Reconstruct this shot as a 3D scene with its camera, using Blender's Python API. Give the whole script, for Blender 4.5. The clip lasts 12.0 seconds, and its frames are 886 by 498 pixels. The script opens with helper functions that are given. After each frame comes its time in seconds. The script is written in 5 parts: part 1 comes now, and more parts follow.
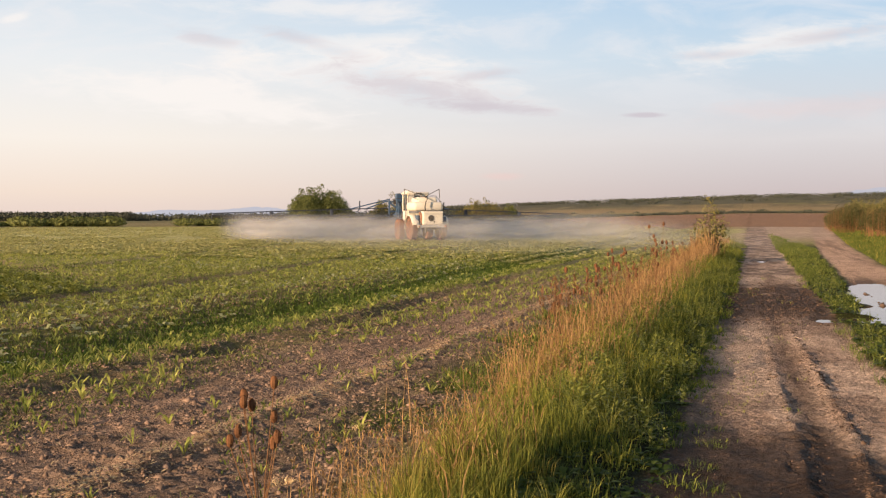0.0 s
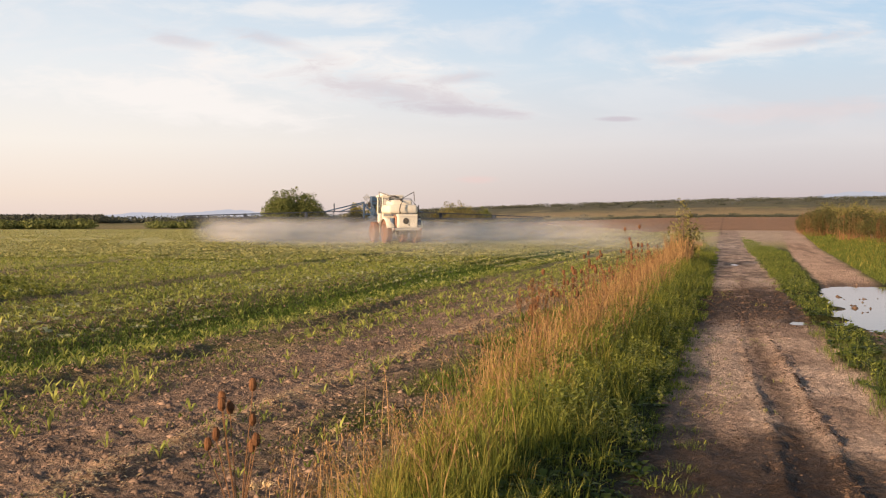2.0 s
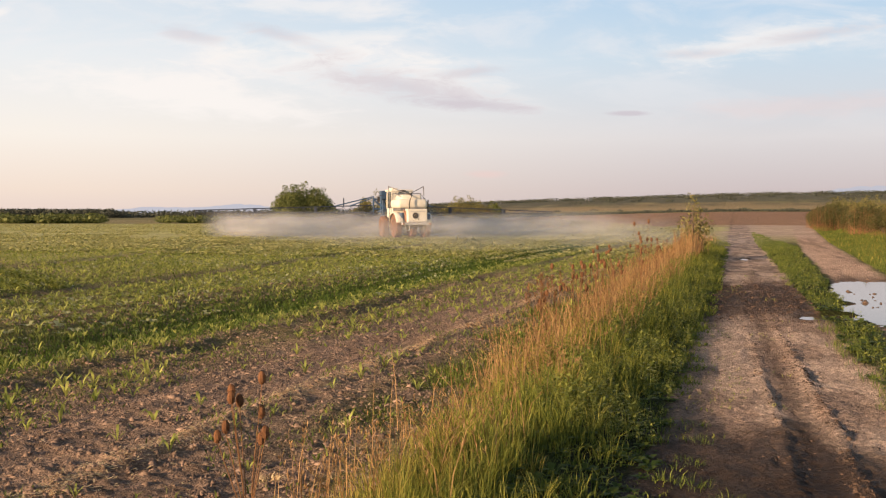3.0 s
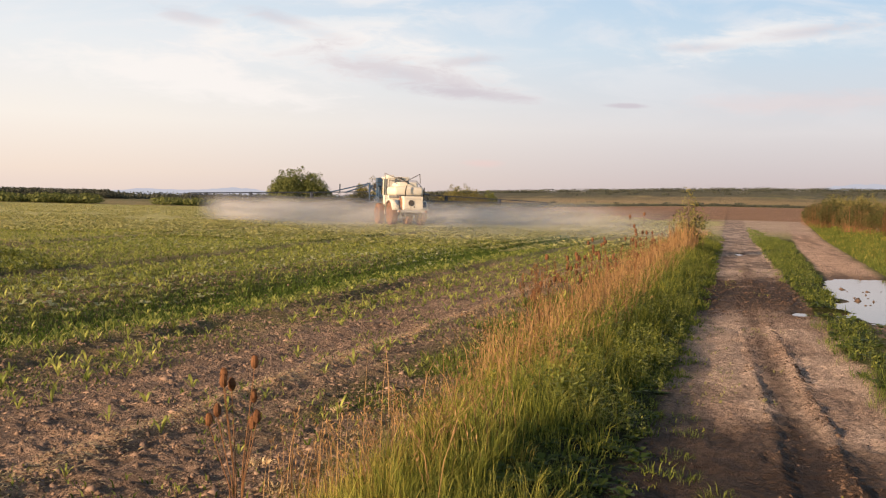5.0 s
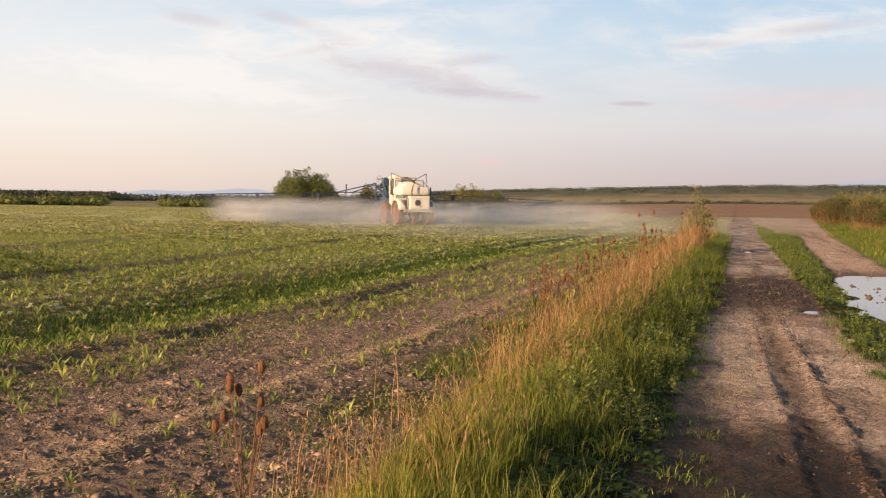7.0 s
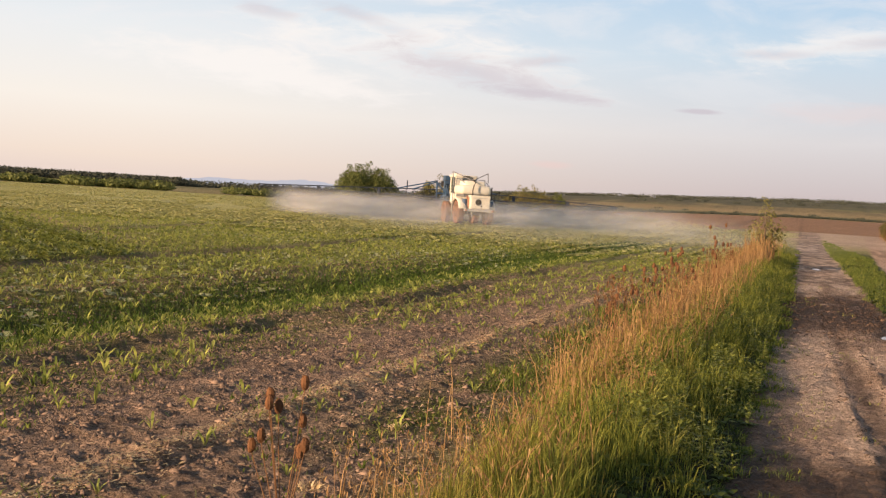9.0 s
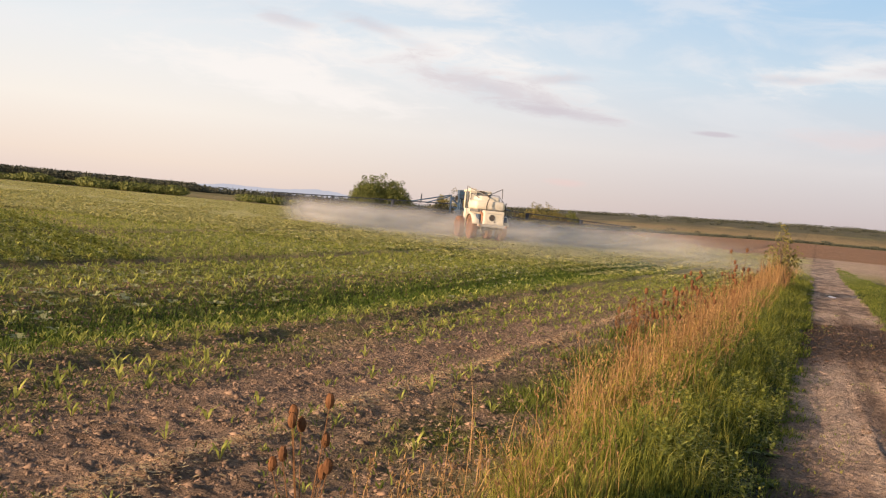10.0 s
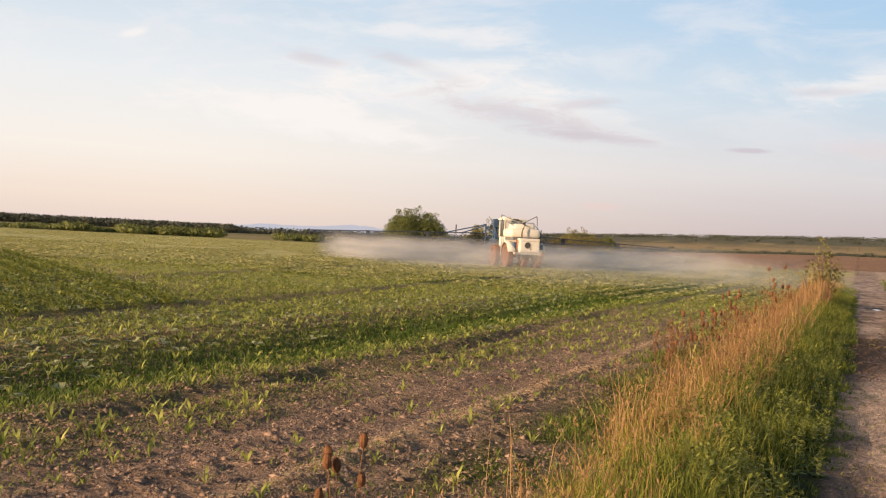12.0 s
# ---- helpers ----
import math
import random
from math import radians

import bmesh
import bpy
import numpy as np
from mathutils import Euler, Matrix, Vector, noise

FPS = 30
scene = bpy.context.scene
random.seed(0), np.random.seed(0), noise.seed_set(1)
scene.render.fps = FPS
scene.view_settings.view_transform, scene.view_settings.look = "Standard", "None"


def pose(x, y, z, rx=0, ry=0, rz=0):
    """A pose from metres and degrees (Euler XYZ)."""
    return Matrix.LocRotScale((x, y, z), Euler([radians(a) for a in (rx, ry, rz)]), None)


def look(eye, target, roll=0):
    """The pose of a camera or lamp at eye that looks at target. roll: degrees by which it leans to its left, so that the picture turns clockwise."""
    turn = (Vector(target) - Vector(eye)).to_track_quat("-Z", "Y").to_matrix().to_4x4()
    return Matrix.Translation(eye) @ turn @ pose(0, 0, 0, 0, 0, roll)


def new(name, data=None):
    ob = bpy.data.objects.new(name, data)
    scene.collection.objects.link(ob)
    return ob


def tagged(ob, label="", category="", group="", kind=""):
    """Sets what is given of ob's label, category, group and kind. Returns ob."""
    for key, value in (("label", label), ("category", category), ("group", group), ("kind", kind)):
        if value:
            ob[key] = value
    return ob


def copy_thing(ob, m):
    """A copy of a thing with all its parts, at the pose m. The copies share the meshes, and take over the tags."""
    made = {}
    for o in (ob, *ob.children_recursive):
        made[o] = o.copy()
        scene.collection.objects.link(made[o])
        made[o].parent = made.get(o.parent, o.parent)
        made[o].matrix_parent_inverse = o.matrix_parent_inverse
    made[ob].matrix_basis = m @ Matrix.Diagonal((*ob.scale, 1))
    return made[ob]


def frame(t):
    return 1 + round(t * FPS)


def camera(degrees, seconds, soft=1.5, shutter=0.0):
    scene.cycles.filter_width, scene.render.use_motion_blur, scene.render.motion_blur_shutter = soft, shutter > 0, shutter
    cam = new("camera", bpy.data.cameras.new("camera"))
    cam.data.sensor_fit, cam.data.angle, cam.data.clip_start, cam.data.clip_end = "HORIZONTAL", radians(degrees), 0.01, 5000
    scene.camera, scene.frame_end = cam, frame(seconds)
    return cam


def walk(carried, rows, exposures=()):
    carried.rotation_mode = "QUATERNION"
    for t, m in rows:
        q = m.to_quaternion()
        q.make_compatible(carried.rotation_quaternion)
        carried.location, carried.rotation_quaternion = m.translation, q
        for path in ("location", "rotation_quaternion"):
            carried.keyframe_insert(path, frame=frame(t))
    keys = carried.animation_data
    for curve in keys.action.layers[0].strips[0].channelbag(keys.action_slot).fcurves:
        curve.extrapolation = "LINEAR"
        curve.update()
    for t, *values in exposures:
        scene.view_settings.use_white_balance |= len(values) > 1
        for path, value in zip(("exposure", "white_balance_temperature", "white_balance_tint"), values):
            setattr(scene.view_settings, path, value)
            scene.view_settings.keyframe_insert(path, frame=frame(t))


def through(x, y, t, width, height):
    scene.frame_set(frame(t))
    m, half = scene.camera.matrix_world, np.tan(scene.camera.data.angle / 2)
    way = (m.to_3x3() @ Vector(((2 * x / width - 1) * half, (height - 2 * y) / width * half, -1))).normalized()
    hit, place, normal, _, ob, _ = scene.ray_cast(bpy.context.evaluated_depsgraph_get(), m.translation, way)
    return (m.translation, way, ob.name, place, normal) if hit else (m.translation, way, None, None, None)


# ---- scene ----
cam = camera(47.2, 12.0, soft=1.2)

# t, x, y, z, yaw, pitch, roll
PATH = [
    (0, 0.000, 0.000, 1.650, 0.000, -1.701, 0.000),
    (0.5, -0.003, 0.025, 1.649, -1.803, -1.145, -0.490),
    (1, -0.029, 0.064, 1.627, -1.937, -1.644, -0.489),
    (1.5, -0.040, 0.063, 1.631, -1.299, -1.740, -0.343),
    (2, -0.033, 0.039, 1.637, -1.448, -1.524, -0.104),
    (2.5, -0.041, 0.059, 1.624, -0.871, -1.889, -0.336),
    (3, -0.027, 0.023, 1.635, -0.911, -1.831, -0.124),
    (5, -0.029, 0.021, 1.636, -1.144, -2.489, -1.455),
    (5.5, -0.039, 0.062, 1.637, -1.615, -2.821, -1.522),
    (6, -0.029, 0.065, 1.640, -1.240, -2.618, -0.792),
    (6.5, -0.027, 0.087, 1.638, -0.756, -2.546, -0.701),
    (8.3, -0.160, 0.440, 1.642, -1.150, -1.850, -2.100),
    (8.5, -0.170, 0.508, 1.645, -0.176, -1.702, -2.709),
    (8.7, -0.150, 0.560, 1.655, 2.150, -2.400, -3.300),
    (8.9, -0.110, 0.610, 1.665, 2.900, -2.750, -3.600),
    (9, -0.090, 0.645, 1.668, 2.600, -2.723, -3.640),
    (9.2, -0.100, 0.690, 1.665, 0.150, -1.200, -3.750),
    (9.4, -0.115, 0.725, 1.660, -1.750, -0.200, -3.950),
    (9.5, -0.125, 0.738, 1.657, -1.497, -0.264, -4.044),
    (9.7, -0.155, 0.757, 1.662, 0.800, -0.850, -4.650),
    (10, -0.194, 0.777, 1.672, 3.302, -1.990, -5.552),
    (10.5, -0.166, 0.779, 1.691, 4.101, -1.126, -4.724),
    (11, -0.164, 0.764, 1.700, 4.971, -0.596, -4.052),
    (11.5, -0.150, 0.769, 1.683, 5.366, -0.208, -3.222),
    (12, -0.148, 0.773, 1.696, 5.339, -0.429, -2.890),
]
walk(cam, [(t, pose(x, y, z, 90 + p, r, w)) for t, x, y, z, w, p, r in PATH])

# ------------------------------------------------------------------ node helpers
SUN_AZ, SUN_EL = radians(229), radians(13.5)   # compass bearing of the sun from +y, clockwise


def nodes_of(tree):
    tree.nodes.clear()
    return tree.nodes, tree.links


def math_node(nt, op, a, b=None, clamp=False):
    n = nt.nodes.new("ShaderNodeMath")
    n.operation, n.use_clamp = op, clamp
    for i, v in enumerate((a, b)):
        if v is None:
            continue
        if isinstance(v, (int, float)):
            n.inputs[i].default_value = v
        else:
            nt.links.new(v, n.inputs[i])
    return n.outputs[0]


def mix_node(nt, fac, a, b, mode="MIX"):
    n = nt.nodes.new("ShaderNodeMix")
    n.data_type, n.blend_type = "RGBA", mode
    for i, v in ((0, fac), (6, a), (7, b)):
        if isinstance(v, (int, float)):
            n.inputs[i].default_value = v
        elif isinstance(v, tuple):
            n.inputs[i].default_value = (*v[:3], 1)
        else:
            nt.links.new(v, n.inputs[i])
    return n.outputs[2]


def ramp_node(nt, value, stops, smooth=False):
    n = nt.nodes.new("ShaderNodeValToRGB")
    if smooth:
        n.color_ramp.interpolation = "EASE"
    while len(n.color_ramp.elements) < len(stops):
        n.color_ramp.elements.new(0.5)
    for e, (p, c) in zip(n.color_ramp.elements, stops):
        e.position = p
        e.color = (c, c, c, 1) if isinstance(c, (int, float)) else (*c, 1)
    nt.links.new(value, n.inputs[0])
    return n.outputs[0]


def noise_node(nt, vec, scale, detail=4, rough=0.55, warp=0.0):
    n = nt.nodes.new("ShaderNodeTexNoise")
    n.inputs["Scale"].default_value, n.inputs["Detail"].default_value = scale, detail
    n.inputs["Roughness"].default_value, n.inputs["Distortion"].default_value = rough, warp
    if vec is not None:
        nt.links.new(vec, n.inputs["Vector"])
    return n.outputs["Fac"]


# ------------------------------------------------------------------ sky and sun
def build_world():
    w = bpy.data.worlds.new("evening_sky")
    w.use_nodes = True
    scene.world = w
    nt = w.node_tree
    N, L = nodes_of(nt)
    co = N.new("ShaderNodeTexCoord").outputs["Generated"]
    sep = N.new("ShaderNodeSeparateXYZ")
    L.new(co, sep.inputs[0])
    sx, sy, sz = sep.outputs
    den = math_node(nt, "MAXIMUM", sy, 0.3)
    U = math_node(nt, "DIVIDE", sx, den)
    W = math_node(nt, "DIVIDE", sz, den)
    sky = N.new("ShaderNodeTexSky")
    sky.sky_type, sky.sun_disc = "NISHITA", False
    sky.sun_elevation, sky.sun_rotation = SUN_EL, SUN_AZ
    sky.dust_density, sky.air_density = 1.5, 1.0
    blue = mix_node(nt, 1.0, sky.outputs[0], (0.075, 0.075, 0.075), "MULTIPLY")
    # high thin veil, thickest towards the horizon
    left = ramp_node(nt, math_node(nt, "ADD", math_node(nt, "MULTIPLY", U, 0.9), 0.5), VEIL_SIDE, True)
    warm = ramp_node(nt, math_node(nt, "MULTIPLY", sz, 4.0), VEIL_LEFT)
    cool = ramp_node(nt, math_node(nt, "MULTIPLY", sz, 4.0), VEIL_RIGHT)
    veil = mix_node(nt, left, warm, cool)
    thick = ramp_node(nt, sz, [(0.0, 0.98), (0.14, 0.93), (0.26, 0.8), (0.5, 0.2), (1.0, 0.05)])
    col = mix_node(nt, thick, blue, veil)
    # cloud streaks
    comb = N.new("ShaderNodeCombineXYZ")
    L.new(U, comb.inputs[0]), L.new(W, comb.inputs[1])
    stretch = N.new("ShaderNodeMapping")
    stretch.inputs["Scale"].default_value = (1.0, 3.6, 1.0)
    stretch.inputs["Rotation"].default_value = (0, 0, radians(4))
    L.new(comb.outputs[0], stretch.inputs[0])
    big = noise_node(nt, stretch.outputs[0], 7.0, 6, 0.6, 0.5)
    fine = noise_node(nt, stretch.outputs[0], 24.0, 6, 0.65, 0.7)

    def streak(u, v, wu, wv, tilt, lo, hi, rough):
        m = N.new("ShaderNodeMapping")
        m.vector_type = "TEXTURE"
        m.inputs["Location"].default_value = (u, v, 0)
        m.inputs["Rotation"].default_value = (0, 0, radians(tilt))
        m.inputs["Scale"].default_value = (wu, wv, 1)
        L.new(comb.outputs[0], m.inputs[0])
        ln = N.new("ShaderNodeVectorMath")
        ln.operation = "LENGTH"
        L.new(m.outputs[0], ln.inputs[0])
        body = math_node(nt, "SUBTRACT", 1.0, ln.outputs["Value"])
        tex = math_node(nt, "ADD", math_node(nt, "MULTIPLY", math_node(nt, "SUBTRACT", big, 0.5), rough),
                        math_node(nt, "MULTIPLY", math_node(nt, "SUBTRACT", fine, 0.5), rough * 0.8))
        r = N.new("ShaderNodeMapRange")
        r.interpolation_type = "SMOOTHSTEP"
        r.inputs[1].default_value, r.inputs[2].default_value = lo, hi
        L.new(math_node(nt, "ADD", body, tex), r.inputs[0])
        return r.outputs[0]

    base = ramp_node(nt, big, [(0.40, 0.0), (0.66, 1.0)], True)
    high = ramp_node(nt, sz, [(0.06, 0.0), (0.16, 0.45), (0.3, 0.4), (0.6, 0.1)])
    col = mix_node(nt, math_node(nt, "MULTIPLY", base, high), col, (0.90, 0.86, 0.86))
    for (u, v, wu, wv, tilt, lo, hi, rough, amount, tone) in CLOUDS:
        f = streak(u, v, wu, wv, tilt, lo, hi, rough)
        col = mix_node(nt, math_node(nt, "MULTIPLY", f, amount), col, tone)
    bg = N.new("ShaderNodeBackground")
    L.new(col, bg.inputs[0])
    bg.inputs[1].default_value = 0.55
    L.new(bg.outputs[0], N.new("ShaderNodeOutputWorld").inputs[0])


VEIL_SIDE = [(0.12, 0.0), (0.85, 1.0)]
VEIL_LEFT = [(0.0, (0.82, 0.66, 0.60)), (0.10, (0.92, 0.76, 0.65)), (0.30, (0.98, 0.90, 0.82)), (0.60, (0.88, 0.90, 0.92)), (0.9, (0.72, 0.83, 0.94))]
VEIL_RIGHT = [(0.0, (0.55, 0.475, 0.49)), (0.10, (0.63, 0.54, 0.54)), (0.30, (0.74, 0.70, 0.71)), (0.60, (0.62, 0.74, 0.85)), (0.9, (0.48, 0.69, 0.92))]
PALE, MAUVE, PINK = (0.98, 0.92, 0.88), (0.62, 0.56, 0.61), (0.86, 0.62, 0.58)
# centre (tan azimuth, tan elevation), half sizes, tilt, edge from/to, raggedness, amount, colour
CLOUDS = [
    (-0.25, 0.120, 0.20, 0.030, -8, 0.0, 0.8, 1.6, 0.75, PALE),
    (-0.13, 0.206, 0.20, 0.016, -3, 0.0, 1.1, 1.9, 0.5, PALE),
    (-0.10, 0.172, 0.14, 0.013, 6, 0.0, 0.8, 1.6, 0.55, PALE),
    (-0.12, 0.150, 0.16, 0.030, -8, 0.0, 1.0, 2.0, 0.6, PALE),
    (0.00, 0.135, 0.13, 0.030, -12, 0.0, 1.0, 2.2, 0.6, PALE),
    (-0.02, 0.128, 0.14, 0.020, -10, 0.0, 1.0, 2.2, 0.62, MAUVE),
    (0.04, 0.110, 0.09, 0.009, -4, 0.0, 1.0, 1.8, 0.62, MAUVE),
    (0.04, 0.141, 0.06, 0.008, 6, 0.0, 1.0, 1.8, 0.5, MAUVE),
    (-0.235, 0.178, 0.05, 0.010, -10, 0.0, 1.0, 1.8, 0.45, MAUVE),
    (-0.14, 0.176, 0.08, 0.011, -16, 0.0, 1.0, 1.9, 0.42, MAUVE),
    (0.33, 0.172, 0.13, 0.020, 9, 0.0, 1.0, 1.9, 0.6, PALE),
    (0.38, 0.180, 0.08, 0.008, 9, 0.0, 1.0, 1.7, 0.5, MAUVE),
    (0.27, 0.161, 0.06, 0.006, 3, 0.0, 1.0, 1.5, 0.4, MAUVE),
    (0.197, 0.102, 0.03, 0.0035, 0, 0.0, 0.7, 0.8, 0.8, MAUVE),
    (0.39, 0.112, 0.16, 0.018, 4, 0.0, 0.9, 1.4, 0.28, PINK),
    (0.058, 0.042, 0.028, 0.005, 0, 0.0, 0.8, 0.8, 0.5, PINK),
    (-0.42, 0.197, 0.02, 0.006, 12, 0.0, 0.8, 1.0, 0.6, PALE),
]
build_world()

sun = new("sun", bpy.data.lights.new("sun", "SUN"))
sun.data.energy, sun.data.angle, sun.data.color = 5.0, radians(0.6), (1.0, 0.69, 0.43)
to_sun = Vector((math.sin(SUN_AZ) * math.cos(SUN_EL), math.cos(SUN_AZ) * math.cos(SUN_EL), math.sin(SUN_EL)))
sun.matrix_world = look(to_sun * 50, (0, 0, 0))
scene.view_settings.exposure = 0.88


# ------------------------------------------------------------------ materials
def material(name):
    m = bpy.data.materials.new(name)
    m.use_nodes = True
    nodes_of(m.node_tree)
    return m, m.node_tree


def finish(nt, shader):
    nt.links.new(shader, nt.nodes.new("ShaderNodeOutputMaterial").inputs[0])


def principled(nt, color, rough=0.8, metal=0.0, spec=0.5, bump=None, bump_dist=0.01, bump_strength=0.5):
    p = nt.nodes.new("ShaderNodeBsdfPrincipled")
    if isinstance(color, tuple):
        p.inputs["Base Color"].default_value = (*color, 1)
    else:
        nt.links.new(color, p.inputs["Base Color"])
    if isinstance(rough, (int, float)):
        p.inputs["Roughness"].default_value = rough
    else:
        nt.links.new(rough, p.inputs["Roughness"])
    p.inputs["Metallic"].default_value = metal
    p.inputs["Specular IOR Level"].default_value = spec
    if bump is not None:
        b = nt.nodes.new("ShaderNodeBump")
        b.inputs["Distance"].default_value, b.inputs["Strength"].default_value = bump_dist, bump_strength
        nt.links.new(bump, b.inputs["Height"])
        nt.links.new(b.outputs[0], p.inputs["Normal"])
    return p.outputs[0]


def object_coords(nt):
    return nt.nodes.new("ShaderNodeTexCoord").outputs["Object"]


def leaf_material(name, dark, light, through=0.35, rough=0.6, patch=0.6):
    """Thin foliage: every blade its own tone, some light comes through."""
    m, nt = material(name)
    rnd = nt.nodes.new("ShaderNodeNewGeometry").outputs["Random Per Island"]
    pos = nt.nodes.new("ShaderNodeNewGeometry").outputs["Position"]
    big = noise_node(nt, pos, patch, 3)
    tone = math_node(nt, "ADD", math_node(nt, "MULTIPLY", rnd, 0.65), math_node(nt, "MULTIPLY", big, 0.35))
    col = ramp_node(nt, tone, [(0.12, dark), (0.85, light)])
    a = principled(nt, col, rough, spec=0.2)
    t = nt.nodes.new("ShaderNodeBsdfTranslucent")
    nt.links.new(col, t.inputs[0])
    mx = nt.nodes.new("ShaderNodeMixShader")
    mx.inputs[0].default_value = through
    nt.links.new(a, mx.inputs[1]), nt.links.new(t.outputs[0], mx.inputs[2])
    finish(nt, mx.outputs[0])
    return m


def paint_material(name, color, dirt, rough=0.45, metal=0.0, scale=2.5, amount=0.6):
    m, nt = material(name)
    co = object_coords(nt)
    n1, n2 = noise_node(nt, co, scale, 5, 0.65), noise_node(nt, co, scale * 9, 4, 0.6)
    f = ramp_node(nt, math_node(nt, "ADD", math_node(nt, "MULTIPLY", n1, 0.7), math_node(nt, "MULTIPLY", n2, 0.3)), [(0.42, 0.0), (0.72, 1.0)])
    col = mix_node(nt, math_node(nt, "MULTIPLY", f, amount), color, dirt)
    rg = math_node(nt, "ADD", rough, math_node(nt, "MULTIPLY", f, 0.3), True)
    finish(nt, principled(nt, col, rg, metal, bump=n2, bump_dist=0.004, bump_strength=0.3))
    return m


def ground_material():
    m, nt = material("ground_cover")
    at = nt.nodes.new("ShaderNodeAttribute")
    at.attribute_name = "cover"
    wt = nt.nodes.new("ShaderNodeAttribute")
    wt.attribute_name = "wet_shade"
    co = object_coords(nt)
    grain, clod, patch, stain = noise_node(nt, co, 42, 6, 0.75), noise_node(nt, co, 11, 6, 0.7), noise_node(nt, co, 1.3, 4), noise_node(nt, co, 0.16, 4)
    v = math_node(nt, "ADD", math_node(nt, "MULTIPLY", grain, 0.95), math_node(nt, "MULTIPLY", clod, 0.6))
    v = math_node(nt, "ADD", v, math_node(nt, "MULTIPLY", patch, 0.3))
    v = math_node(nt, "ADD", v, math_node(nt, "MULTIPLY", stain, 0.15))
    tone = ramp_node(nt, math_node(nt, "MULTIPLY", v, 0.5), [(0.40, 0.38), (0.50, 0.95), (0.60, 1.7)])
    col = mix_node(nt, 1.0, at.outputs["Color"], tone, "MULTIPLY")
    # Darkens wet soil, and the verge's shade painted through the same mask.
    damp_shade = math_node(nt, "MULTIPLY", wt.outputs["Fac"], math_node(nt, "ADD", 0.55, math_node(nt, "MULTIPLY", patch, 0.6)), True)
    col = mix_node(nt, damp_shade, col, mix_node(nt, 1.0, col, (0.21, 0.195, 0.185), "MULTIPLY"))
    rough = math_node(nt, "SUBTRACT", 0.95, math_node(nt, "MULTIPLY", damp_shade, 0.3))
    h = math_node(nt, "ADD", math_node(nt, "MULTIPLY", grain, 0.4), clod)
    finish(nt, principled(nt, col, rough, spec=0.1, bump=h, bump_dist=0.07, bump_strength=1.0))
    return m


def soil_material(name, dark, light):
    m, nt = material(name)
    rnd = nt.nodes.new("ShaderNodeNewGeometry").outputs["Random Per Island"]
    g = noise_node(nt, object_coords(nt), 45, 5, 0.7)
    col = ramp_node(nt, math_node(nt, "ADD", math_node(nt, "MULTIPLY", rnd, 0.6), math_node(nt, "MULTIPLY", g, 0.4)), [(0.1, dark), (0.9, light)])
    finish(nt, principled(nt, col, 0.95, spec=0.2, bump=g, bump_dist=0.01))
    return m


def water_material():
    m, nt = material("muddy_water")
    n = noise_node(nt, object_coords(nt), 6, 3)
    finish(nt, principled(nt, ramp_node(nt, n, [(0.3, (0.10, 0.075, 0.055)), (0.7, (0.14, 0.11, 0.085))]), 0.03, spec=0.6, bump=n, bump_dist=0.002, bump_strength=0.15))
    return m


def mist_material():
    """Fine spray: airy, ragged, thinning upward and outward."""
    m, nt = material("spray_mist")
    co = object_coords(nt)
    at = nt.nodes.new("ShaderNodeAttribute")
    at.attribute_name = "thickness"
    sc = nt.nodes.new("ShaderNodeMapping")
    sc.inputs["Scale"].default_value = (0.35, 0.35, 0.9)
    nt.links.new(co, sc.inputs[0])
    n = noise_node(nt, sc.outputs[0], 1.0, 5, 0.55, 0.4)
    body = math_node(nt, "MULTIPLY", at.outputs["Fac"], ramp_node(nt, n, [(0.2, 0.72), (0.75, 1.0)]), True)
    d = nt.nodes.new("ShaderNodeBsdfDiffuse")
    d.inputs[0].default_value = (0.66, 0.655, 0.69, 1)
    t = nt.nodes.new("ShaderNodeBsdfTranslucent")
    t.inputs[0].default_value = (0.66, 0.655, 0.69, 1)
    a = nt.nodes.new("ShaderNodeMixShader")
    nt.links.new(d.outputs[0], a.inputs[1]), nt.links.new(t.outputs[0], a.inputs[2])
    b = nt.nodes.new("ShaderNodeMixShader")
    nt.links.new(body, b.inputs[0])
    nt.links.new(nt.nodes.new("ShaderNodeBsdfTransparent").outputs[0], b.inputs[1])
    nt.links.new(a.outputs[0], b.inputs[2])
    finish(nt, b.outputs[0])
    return m


# Emission only: daylight and distance haze are put into the colour.
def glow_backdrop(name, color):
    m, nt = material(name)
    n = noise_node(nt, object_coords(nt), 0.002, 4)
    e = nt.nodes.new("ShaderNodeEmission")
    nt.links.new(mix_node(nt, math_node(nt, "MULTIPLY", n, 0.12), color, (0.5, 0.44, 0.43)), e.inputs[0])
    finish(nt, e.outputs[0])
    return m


def glass_material():
    m, nt = material("cab_glass")
    p = nt.nodes.new("ShaderNodeBsdfPrincipled")
    p.inputs["Base Color"].default_value = (0.55, 0.62, 0.62, 1)
    p.inputs["Roughness"].default_value = 0.05
    p.inputs["Transmission Weight"].default_value = 0.9
    finish(nt, p.outputs[0])
    return m


